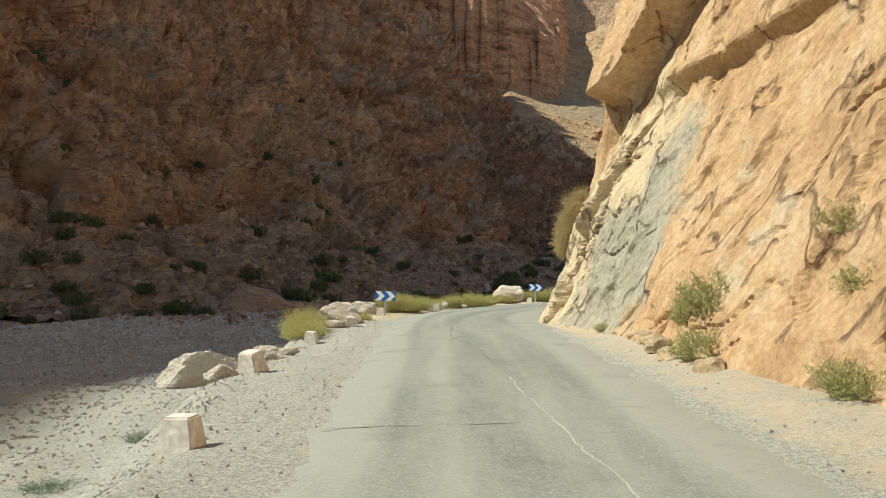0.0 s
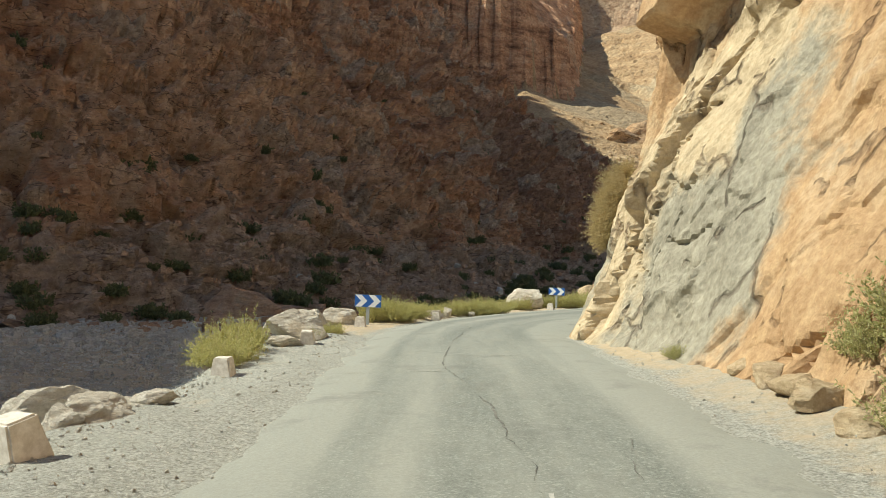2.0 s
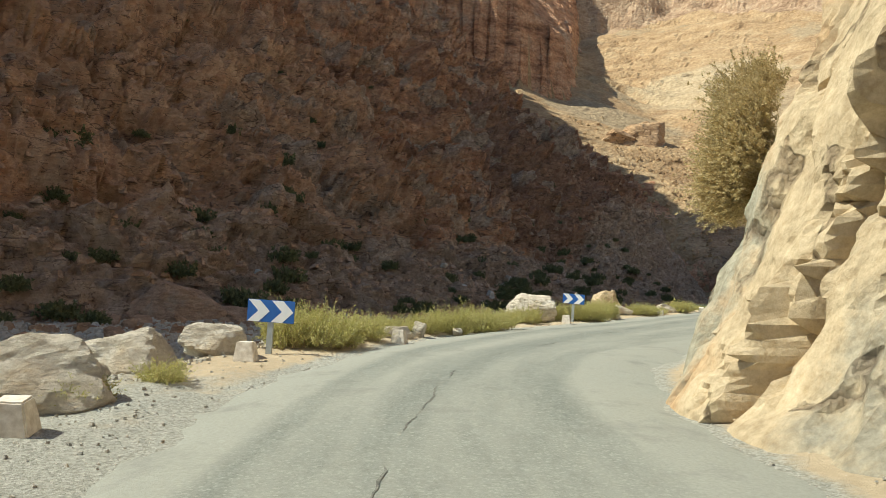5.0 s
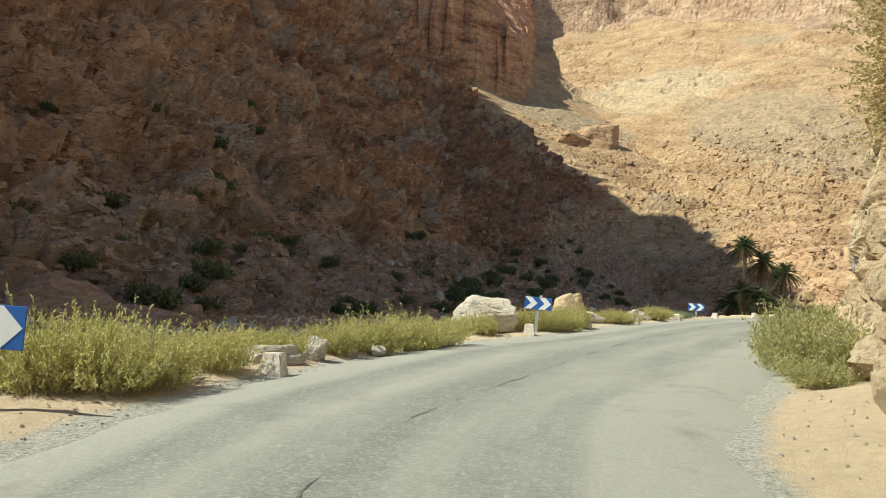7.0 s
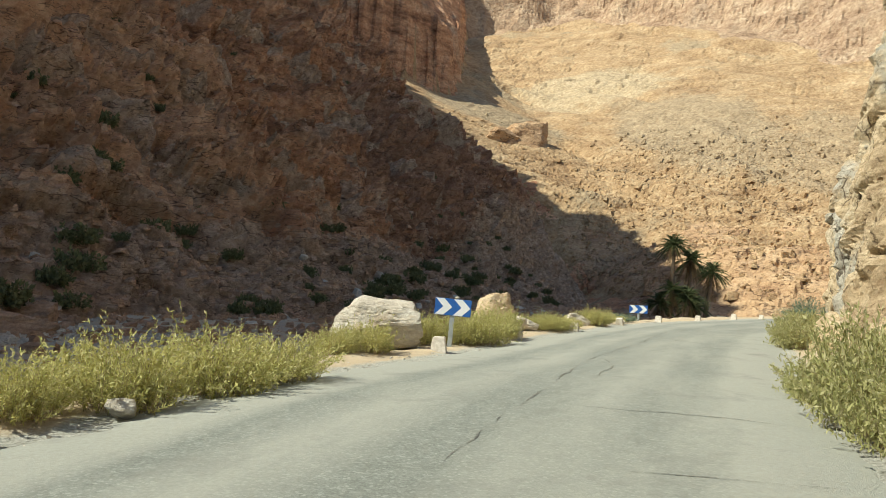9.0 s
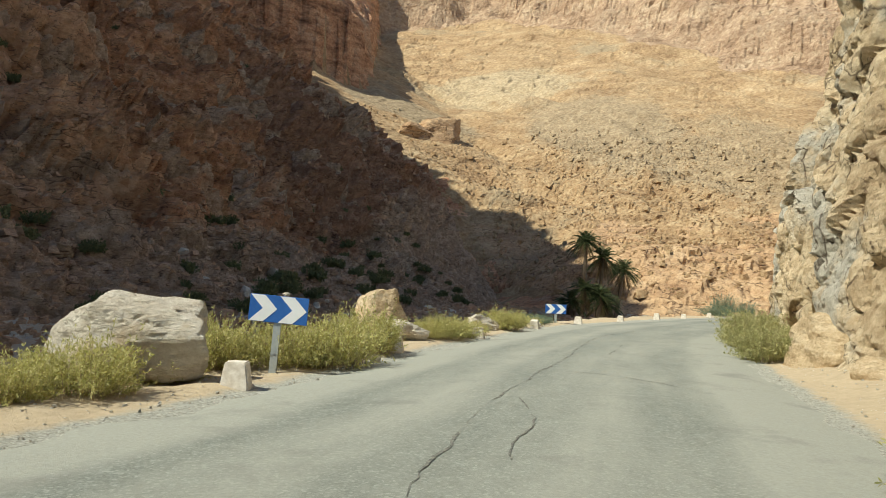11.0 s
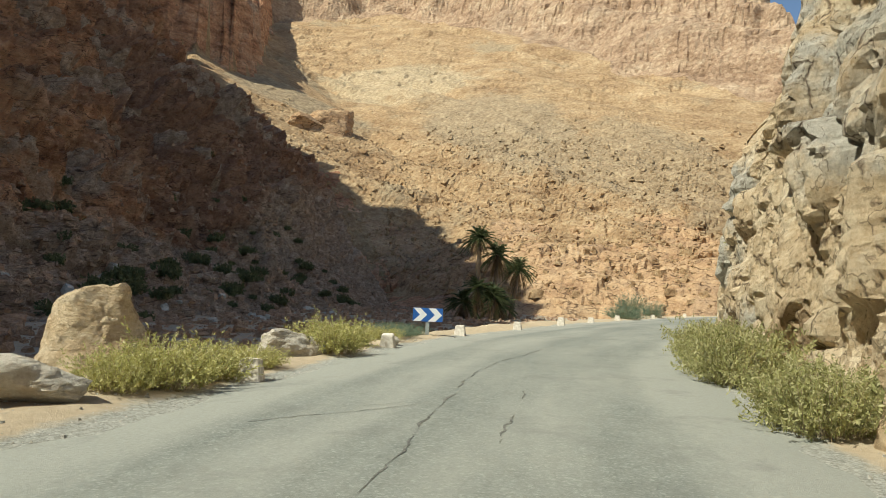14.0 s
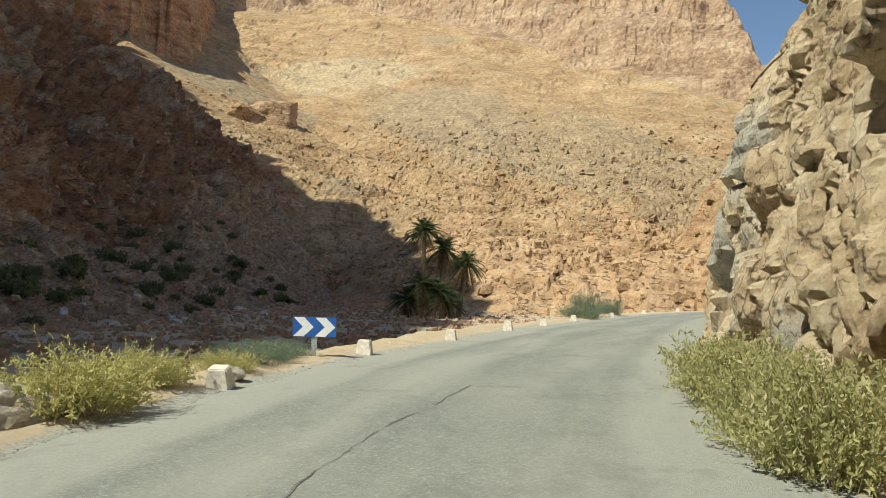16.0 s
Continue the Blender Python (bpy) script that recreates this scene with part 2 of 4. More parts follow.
BOULDER_DARK = rock_material("brown_boulder", (0.22, 0.135, 0.085), (0.42, 0.27, 0.17), (0.54, 0.37, 0.245), (0.38, 0.29, 0.21), 1.2)
STONE_GREY = rock_material("grey_river_stone", (0.42, 0.385, 0.31), (0.58, 0.54, 0.455), (0.70, 0.655, 0.56), (0.58, 0.49, 0.37), 0.9)


def ground_material():
    m, t, b = nodes_of("gravel_and_dust")
    c = coords(t)
    fine = noise_tex(t, c, 16.0, 9, 0.8)
    dist, hue = cells(t, c, 42.0)
    sep = t.nodes.new("ShaderNodeSeparateColor")
    t.links.new(hue, sep.inputs[0])
    col = ramp(t, fine, [(0.32, (0.225, 0.225, 0.195)), (0.5, (0.39, 0.388, 0.34)), (0.68, (0.56, 0.552, 0.49))])
    col = mix(t, 0.7, col, ramp(t, sep.outputs[0], [(0.0, (0.25, 0.24, 0.22)), (1.0, (0.78, 0.77, 0.74))]), "SOFT_LIGHT")
    sand = ramp(t, noise_tex(t, c, 0.5, 6, 0.65), [(0.62, (0, 0, 0)), (0.76, (0.8, 0.8, 0.8))])
    a = t.nodes.new("ShaderNodeAttribute")
    a.attribute_name = "sand"
    f = ramp(t, plus(t, a.outputs["Fac"], noise_tex(t, c, 2.5, 6, 0.7), 0.9), [(0.62, (0, 0, 0)), (1.0, (1, 1, 1))])
    dune = ramp(t, noise_tex(t, c, 6.0, 8, 0.7), [(0.3, (0.46, 0.365, 0.24)), (0.7, (0.60, 0.49, 0.335))])
    col = mix(t, sand, col, dune)
    col = mix(t, f, col, dune)
    t.links.new(col, b.inputs["Base Color"])
    b.inputs["Roughness"].default_value = 0.95
    b.inputs["Specular IOR Level"].default_value = 0.15
    bump(t, b, dist, 0.6, -0.012)
    bump(t, b, fine, 0.9, 0.035)
    bump(t, b, noise_tex(t, c, 60.0, 5), 0.6, 0.01)
    return m


def asphalt_material():
    m, t, b = nodes_of("dusty_old_asphalt")
    c = coords(t)
    uv = t.nodes.new("ShaderNodeUVMap")
    uv.uv_map = "lane"
    sx = t.nodes.new("ShaderNodeSeparateXYZ")
    t.links.new(uv.outputs[0], sx.inputs[0])
    mp = t.nodes.new("ShaderNodeMapping")
    mp.inputs["Scale"].default_value = (5.0, 0.11, 1)
    t.links.new(uv.outputs[0], mp.inputs[0])
    grain = noise_tex(t, c, 55.0, 7, 0.85)
    dist, hue = cells(t, c, 42.0)
    sep = t.nodes.new("ShaderNodeSeparateColor")
    t.links.new(hue, sep.inputs[0])
    col = ramp(t, grain, [(0.3, (0.128, 0.138, 0.118)), (0.5, (0.222, 0.235, 0.205)), (0.7, (0.325, 0.335, 0.295))])
    col = mix(t, 0.55, col, ramp(t, sep.outputs[0], [(0.0, (0.3, 0.3, 0.3)), (0.8, (0.55, 0.55, 0.55)), (1.0, (0.95, 0.95, 0.93))]), "SOFT_LIGHT")
    col = mix(t, 0.6, col, ramp(t, noise_tex(t, c, 5.0, 7, 0.75), [(0.3, (0.36, 0.36, 0.36)), (0.7, (0.66, 0.66, 0.65))]), "SOFT_LIGHT")
    # dust lies along the edges and between the wheel tracks
    lane = ramp(t, sx.outputs[0], [(0.0, (1, 1, 1)), (0.10, (0.75, 0.75, 0.75)), (0.2, (0.22, 0.22, 0.22)), (0.32, (0.4, 0.4, 0.4)), (0.44, (0.16, 0.16, 0.16)), (0.6, (0.34, 0.34, 0.34)), (0.74, (0.22, 0.22, 0.22)), (0.88, (0.7, 0.7, 0.7)), (1.0, (1, 1, 1))])
    streak = noise_tex(t, mp.outputs[0], 1.4, 7, 0.62)
    f = ramp(t, plus(t, lane, streak, 1.0), [(0.62, (0, 0, 0)), (1.25, (0.8, 0.8, 0.8))])
    col = mix(t, f, col, ramp(t, noise_tex(t, c, 25.0, 7, 0.8), [(0.3, (0.295, 0.297, 0.25)), (0.7, (0.415, 0.415, 0.355))]))
    col = mix(t, ramp(t, noise_tex(t, c, 0.8, 6, 0.68), [(0.55, (0, 0, 0)), (0.7, (0.5, 0.5, 0.5))]), col, (0.17, 0.17, 0.15))
    t.links.new(col, b.inputs["Base Color"])
    b.inputs["Roughness"].default_value = 0.85
    b.inputs["Specular IOR Level"].default_value = 0.3
    bump(t, b, grain, 0.8, 0.01)
    bump(t, b, noise_tex(t, c, 2.2, 5), 0.3, 0.04)
    return m


def plain(name, a, b_, scale=12.0, rough=0.7, metal=0.0, relief=0.2, dist=0.004, spec=0.4):
    m, t, b = nodes_of(name)
    c = coords(t)
    f = noise_tex(t, c, scale, 6, 0.65)
    col = ramp(t, f, [(0.35, a), (0.65, b_)])
    t.links.new(col, b.inputs["Base Color"])
    b.inputs["Roughness"].default_value, b.inputs["Metallic"].default_value = rough, metal
    b.inputs["Specular IOR Level"].default_value = spec
    bump(t, b, f, relief, dist)
    return m


def leaf_material(name, a, b_, c_, through=0.45):
    """Leaves that let some of the sun through."""
    m, t, b = nodes_of(name)
    g = t.nodes.new("ShaderNodeNewGeometry")
    col = ramp(t, g.outputs["Random Per Island"], [(0.0, a), (0.55, b_), (1.0, c_)])
    t.links.new(col, b.inputs["Base Color"])
    b.inputs["Roughness"].default_value = 0.75
    b.inputs["Specular IOR Level"].default_value = 0.2
    tr = t.nodes.new("ShaderNodeBsdfTranslucent")
    t.links.new(col, tr.inputs[0])
    ms = t.nodes.new("ShaderNodeMixShader")
    ms.inputs[0].default_value = through
    t.links.new(b.outputs[0], ms.inputs[1])
    t.links.new(tr.outputs[0], ms.inputs[2])
    t.links.new(ms.outputs[0], t.nodes["Material Output"].inputs[0])
    return m


GROUND, ASPHALT = ground_material(), asphalt_material()
CONCRETE = plain("whitewashed_concrete", (0.52, 0.46, 0.37), (0.74, 0.69, 0.6), 9.0, 0.9, 0.0, 0.5, 0.01, 0.2)
SIGN_BLUE = plain("blue_sign_sheet", (0.02, 0.10, 0.36), (0.03, 0.13, 0.42), 6.0, 0.45)
SIGN_WHITE = plain("white_sign_sheet", (0.74, 0.77, 0.78), (0.82, 0.83, 0.83), 6.0, 0.45)
STEEL = plain("galvanised_steel", (0.36, 0.40, 0.40), (0.46, 0.49, 0.48), 20.0, 0.5, 0.4)
DUST = plain("seam_dust", (0.36, 0.355, 0.31), (0.50, 0.49, 0.43), 15.0, 0.95)
TAR = plain("crack_filler", (0.08, 0.08, 0.068), (0.24, 0.235, 0.2), 15.0, 0.9)
SHRUB_DRY = leaf_material("dry_yellow_green_leaves", (0.38, 0.37, 0.12), (0.55, 0.525, 0.205), (0.67, 0.62, 0.33), 0.42)
SHRUB_GREEN = leaf_material("grey_green_leaves", (0.30, 0.31, 0.12), (0.47, 0.455, 0.20), (0.60, 0.56, 0.32), 0.45)
SHRUB_STRAW = leaf_material("straw_leaves", (0.42, 0.33, 0.15), (0.60, 0.49, 0.25), (0.74, 0.62, 0.38))
SHRUB_DARK = leaf_material("dark_green_leaves", (0.10, 0.115, 0.05), (0.17, 0.185, 0.085), (0.26, 0.265, 0.13))
SHRUB_BLUE = leaf_material("blue_green_leaves", (0.12, 0.19, 0.12), (0.19, 0.27, 0.19), (0.28, 0.36, 0.26))
TWIG = plain("dry_twigs", (0.24, 0.19, 0.11), (0.46, 0.38, 0.24), 30.0, 0.9)
PALM_LEAF = leaf_material("palm_leaflets", (0.05, 0.068, 0.03), (0.10, 0.13, 0.055), (0.20, 0.22, 0.11), 0.3)
PALM_DEAD = leaf_material("dead_palm_leaflets", (0.16, 0.11, 0.06), (0.24, 0.17, 0.09), (0.32, 0.25, 0.14))
PALM_BARK = plain("palm_bark", (0.1, 0.07, 0.045), (0.2, 0.15, 0.1), 6.0, 0.95, 0.0, 1.0, 0.05)

# ---- plan of the road ----
LEFT = [(-1.6, -60), (-1.6, 0), (-1.6, 8.7), (-1.8, 19.5), (-1.8, 25), (-1.45, 29.3), (-0.1, 34.0), (2.6, 40.6), (5.6, 44.9), (8.4, 49.4), (12.2, 54.8), (18.6, 62.8), (25, 68.7), (31.5, 74.5), (39, 80), (52, 89.5), (70, 100), (95, 110), (130, 118)]
RIGHT = [(3.6, -60), (3.6, 0), (3.6, 9), (3.6, 17), (3.5, 22), (3.5, 26), (4.3, 29.5), (7.1, 34.2), (11.0, 40.7), (13.6, 44.6), (16.5, 49), (20.5, 54.3), (24, 58), (34, 67.2), (46, 77.5), (59, 87), (75, 95.5), (97, 104), (132, 111)]
BASE = [(-95, -50), (-60, 3), (-17, 70), (2, 99), (14, 118), (30, 144), (50, 170), (64, 192), (65, 215), (60, 245), (52, 285), (48, 340), (54, 470), (54, 560)]


def resample(line, step):
    """A smooth line through the corners, in even steps."""
    p = np.array(line, float)
    d = np.r_[0, np.cumsum(np.hypot(*np.diff(p, axis=0).T))]
    m = np.gradient(p, d, axis=0)
    s = np.linspace(0, d[-1], int(d[-1] / step) + 1)
    i = np.clip(np.searchsorted(d, s, side="right") - 1, 0, len(d) - 2)
    h = (d[i + 1] - d[i])[:, None]
    t = ((s - d[i]) / (d[i + 1] - d[i]))[:, None]
    return (2 * t**3 - 3 * t**2 + 1) * p[i] + (t**3 - 2 * t**2 + t) * h * m[i] + (-2 * t**3 + 3 * t**2) * p[i + 1] + (t**3 - t**2) * h * m[i + 1]


def side_of(line, xy):
    """Signed distance to a line: positive on its left."""
    p = np.asarray(line, float)
    best, out = np.full(len(xy), 1e18), np.zeros(len(xy))
    for a, b in zip(p[:-1], p[1:]):
        d = b - a
        t = np.clip(((xy - a) @ d) / (d @ d), 0, 1)
        r = xy - a - t[:, None] * d
        q = (r * r).sum(1)
        near = q < best - 1e-12
        best = np.where(near, q, best)
        out = np.where(near, np.sign(d[0] * (xy[:, 1] - a[1]) - d[1] * (xy[:, 0] - a[0])), out)
    return np.sqrt(best) * out


LEFT_LINE, RIGHT_LINE, BASE_LINE = resample(LEFT, 1.5), resample(RIGHT, 1.5), resample(BASE, 5.0)


def road_z(y):
    return np.interp(y, [-60, 8, 16, 24, 32, 40, 48, 64, 80, 100, 120], [-0.28, -0.26, -0.16, -0.06, -0.02, -0.12, -0.18, -0.13, -0.12, -0.05, 0.0])


def ground_z(x, y):
    """Height of the ground: the road's bed, the stony shoulder, the river bed beside it, the strip under the rock wall."""
    x, y = np.atleast_1d(np.asarray(x, float)), np.atleast_1d(np.asarray(y, float))
    xy = np.stack([x, y], 1)
    p = np.stack([x, y, 0 * x], 1)
    dl, dr = side_of(LEFT_LINE, xy), -side_of(RIGHT_LINE, xy)
    z = road_z(y) - 0.05
    river = np.interp(y, [0, 30, 70, 110, 150], [-1.25, -1.5, -1.8, -2.5, -2.6]) + 0.25 * fbm(p * 0.12, 3, 3) + 0.1 * fbm(p * 0.7, 3, 8)
    brink = np.interp(y, [0, 6, 9, 12, 20, 26, 31, 36, 45], [1.3, 1.3, 1.5, 1.9, 1.9, 2.4, 2.2, 1.6, 1.6])
    f = smooth(0, 1, (dl + 0.35 * vnoise(p * 0.6, 5) - brink) / np.interp(y, [0, 10, 20, 26, 60], [2.2, 1.8, 1.7, 1.8, 2.6]))
    z = z + (river - z) * f
    rough_l = smooth(0.0, 0.8, dl) * (1 - f)
    z += rough_l * (0.05 + 0.07 * fbm(p * 0.9, 3, 6)) + smooth(0.1, 0.6, np.maximum(dl, dr)) * 0.02 * fbm(p * 3.0, 2, 7)
    z += smooth(0.0, 1.2, dr) * (0.05 + 0.12 * np.clip(dr, 0, 3) + 0.05 * fbm(p * 1.1, 3, 9))
    return z


def height_grid(xs, ys, zfun):
    X, Y = np.meshgrid(xs, ys, indexing="ij")
    z = zfun(X.ravel(), Y.ravel())
    return np.stack([X.ravel(), Y.ravel(), z], 1), grid_faces(len(xs), len(ys))


def joined(parts):
    verts, faces, n = [], [], 0
    for v, f in parts:
        verts.append(v)
        faces.append(f + n)
        n += len(v)
    return np.concatenate(verts), np.concatenate(faces)


def stretch(*runs):
    """Coordinates in runs of (from, to, step)."""
    return np.unique(np.concatenate([np.arange(a, b, s) for a, b, s in runs] + [[runs[-1][1]]]))


xs = stretch((-2500, -300, 220), (-300, -60, 12), (-60, -14, 0.8), (-14, 30, 0.28), (30, 60, 0.5), (60, 150, 1.2), (150, 400, 15), (400, 2500, 300))
ys = stretch((-2500, -60, 240), (-60, -4, 2.0), (-4, 64, 0.28), (64, 90, 0.5), (90, 160, 1.2), (160, 600, 20), (600, 2500, 300))
v, f = height_grid(xs, ys, ground_z)
ground = mesh_object("ground", v, f, GROUND, shade=True)
dl, dr = side_of(LEFT_LINE, v[:, :2]), -side_of(RIGHT_LINE, v[:, :2])
sandy = (0.38 + 0.37 * smooth(19, 23, v[:, 1])) * smooth(0.0, 0.5, dr) * smooth(9, 5, dr) + 0.65 * smooth(0.05, 0.5, dl) * smooth(2.8, 1.6, dl) * smooth(25, 29, v[:, 1]) + 0.42 * smooth(5, 9, dl)
ground.data.attributes.new("sand", "FLOAT", "POINT").data.foreach_set("value", sandy)
tagged(ground, "pale stony gravel ground and dry river bed", "ground", kind="structure")

# the road: an asphalt sheet with a slightly ragged edge
ll, rr = resample(LEFT, 0.3), resample(RIGHT, 0.3)
n = min(len(ll), len(rr))
ll, rr = ll[np.linspace(0, len(ll) - 1, n).astype(int)], rr[np.linspace(0, len(rr) - 1, n).astype(int)]
k = 13
w = np.linspace(0, 1, k)
pts = ll[:, None] * (1 - w)[None, :, None] + rr[:, None] * w[None, :, None]
edge = fbm(np.stack([np.arange(n) * 0.35, 0 * ll[:, 0], 0 * ll[:, 0]], 1), 5, 21, 0.65) * 0.2
across = (rr - ll) / np.linalg.norm(rr - ll, axis=1)[:, None]
pts[:, 0] += across * edge[:, None]
pts[:, -1] += across * fbm(np.stack([np.arange(n) * 0.3, 5 + 0 * ll[:, 0], 0 * ll[:, 0]], 1), 4, 22)[:, None] * 0.2
flat = pts.reshape(-1, 2)
crown = 0.05 * (1 - (2 * w - 1) ** 2)
z = road_z(flat[:, 1]) + np.tile(crown, n) - np.tile(np.where((w == 0) | (w == 1), 0.06, 0.0), n)
z += 0.008 * fbm(np.stack([flat[:, 0], flat[:, 1], 0 * z], 1) * 0.8, 3, 23)
faces = grid_faces(n, k)
road = mesh_object("road", np.column_stack([flat, z]), faces, ASPHALT, shade=True)
along = np.r_[0, np.cumsum(np.hypot(*np.diff((ll + rr) / 2, axis=0).T))]
lane = np.column_stack([np.tile(w, n), np.repeat(along, k)])
road.data.uv_layers.new(name="lane").data.foreach_set("uv", lane[faces.ravel()].ravel())
tagged(road, "worn grey asphalt road dusted with sand, winding right", "road", kind="structure")


def surface_z(x, y):
    """Height of the road or of the ground beside it."""
    xy = np.array([[x, y]], float)
    inside = side_of(LEFT_LINE, xy)[0] < 0 and side_of(RIGHT_LINE, xy)[0] > 0
    return float(road_z(y)) + 0.03 if inside else float(ground_z(x, y)[0])


# ---- the shaded mountain across the river ----
BED_U, BED_N = np.array([0.47, 0.73, -0.50]), np.array([0.27, 0.42, 0.87])
BED_W = np.cross(BED_U, BED_N)
FACE = np.array([0.58, -0.36, 0.73])            # the way that the mountainside faces


def mountain_at(x, y, cover=False):
    """Points of the mountainside over plan points x, y: they stand out of the slope by beds, ledges and broken blocks."""
    x, y = np.atleast_1d(np.asarray(x, float)), np.atleast_1d(np.asarray(y, float))
    p = np.stack([x, y, 0 * x], 1)
    v = side_of(BASE_LINE, p[:, :2])
    v = v + (5.0 * fbm(p / 38.0, 3, 31) + 1.8 * fbm(p / 9.0, 3, 32)) * smooth(-6, 8, v)
    crest = np.interp(y, [-60, 2, 18, 40, 85, 105, 150, 185, 212, 230, 250, 272, 300, 325, 345, 380, 480], [199, 199, 189, 187, 188, 199, 201, 185, 172, 168, 154, 158, 164, 168, 172, 196, 240]) + 6 * fbm(p / 25, 3, 38)
    apron = np.interp(v, [-30, -6, 0, 8, 16, 20, 25, 33, 44, 56, 68], [-9, -4.5, -1.4, 2, 6.3, 12, 16, 25, 34, 50, 70])
    nose = np.interp(v, [-30, -6, 0, 5, 10, 18, 28, 37, 49, 68], [-9, -4.5, -1.6, 4, 14, 27, 35, 41, 52, 74])
    f = smooth(152, 186, y)
    low = apron * (1 - f) + nose * f
    z = np.where(v > 68, low + (crest - low) * smooth(66, 97, v), low)
    q = np.stack([x, y, z], 1)
    a = smooth(3, 22, v)
    far = 1 + smooth(200, 300, y)
    bed = q @ BED_N
    ledge = np.sin(bed / 1.7 + 1.6 * fbm(p / 14, 2, 36)) + 0.6 * np.sin(bed / 0.71 + 2 + fbm(p / 6, 2, 35))
    t = np.stack([q @ BED_U / 2.2, bed, q @ BED_W], 1)
    f1, j1 = facets(t / 5.5, 41, 1.2)
    f2, j2 = facets(t / 2.2, 51, 1.3)
    f3, j3 = facets(q / 1.0, 56, 1.4)
    # upright joints split the steep faces into columns
    f4, j4 = facets(np.stack([q @ np.array([0.53, 0.85, 0.0]) / 3.4, q @ np.array([0.85, -0.53, 0.0]) / 6.0, z / 8.0], 1) + 0.35 * np.stack([vnoise(q / 4, 28), vnoise(q / 4, 29), vnoise(q / 4, 30)], 1), 46, 0.8)
    out = (0.15 + 0.85 * a) * (0.6 * ledge + 2.3 * f1 - 1.5 * np.exp(-j1 * 13) + 1.3 * ridged(p / 15.0, 4, 37))
    out += a * smooth(12, 26, v) * (1.1 * f4 - 1.4 * np.exp(-j4 * 16))
    out += (0.3 + 0.7 * a) * (1.05 * f2 - 0.95 * np.exp(-j2 * 13)) + 0.34 * f3 - 0.3 * np.exp(-j3 * 10)
    # cliffs and scree-covered benches that run aslant with the beds
    saw = (bed / 10.5 + 0.55 * fbm(q / 22, 3, 39) + 0.1 * fbm(q / 5, 2, 34)) % 1.0
    out += a * 3.4 * (smooth(0.0, 0.22, saw) - saw)
    if cover:
        return np.maximum(smooth(0.45, 0.85, saw) * a * 0.62, 0.68 * smooth(19, 10, v))
    return q + (out * far)[:, None] * FACE


def land_grid(xs, ys, fun, sink=None):
    X, Y = np.meshgrid(xs, ys, indexing="ij")
    v = fun(X.ravel(), Y.ravel())
    if sink:
        x0, x1, y0, y1, d = sink
        v[:, 2] -= np.where((X.ravel() > x0) & (X.ravel() < x1) & (Y.ravel() > y0) & (Y.ravel() < y1), d, 0.0)
    return v, grid_faces(len(xs), len(ys))


blocks = [(np.arange(-80, 64, 0.36), np.arange(52, 200, 0.36)), (np.arange(-50, 66, 1.0), np.arange(199.5, 480, 1.0)), (np.arange(-210, 80, 4.0), np.arange(-90, 560, 4.0))]
v, f = joined([land_grid(*blocks[0], mountain_at), land_grid(*blocks[1], mountain_at), land_grid(*blocks[2], mountain_at, (-79, 66, 53, 479, 6.0))])
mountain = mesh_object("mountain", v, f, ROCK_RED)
plan = [np.meshgrid(*blk, indexing="ij") for blk in blocks]
mountain.data.attributes.new("scree", "FLOAT", "POINT").data.foreach_set("value", np.concatenate([mountain_at(X.ravel(), Y.ravel(), True) for X, Y in plan]))
tagged(mountain, "steep reddish-brown rocky mountainside lying in shade", "mountain", kind="structure")


# ---- the sunlit slope at the end of the valley ----
def crag_at(p):
    """The crag high on its left: metres behind its front, metres behind its flank, the height that it adds."""
    d = 3.0 * fbm(p / 14, 3, 64) + 2.0 * fbm(p / 5, 2, 60)
    front = np.minimum(-0.64 * (p[:, 0] - 59) + 0.77 * (p[:, 1] - 352), -0.36 * (p[:, 0] - 48) + 0.93 * (p[:, 1] - 344)) + d
    flank = -0.98 * (p[:, 0] - 59) + 0.19 * (p[:, 1] - 352) + d
    return front, flank, smooth(0, 5, front) * smooth(0, 5, flank) * np.clip(22 + 0.95 * np.maximum(flank, 0), 0, 80)



def cliff_top(p):
    """Over 140: the cliffs that face the valley along a line high on the right, and close the slope at its far end."""
    d = (p[:, 0] - 222) + 0.29 * (p[:, 1] - 547)
    return 148 + 0.55 * d + 5 * fbm(p / 26, 3, 63)


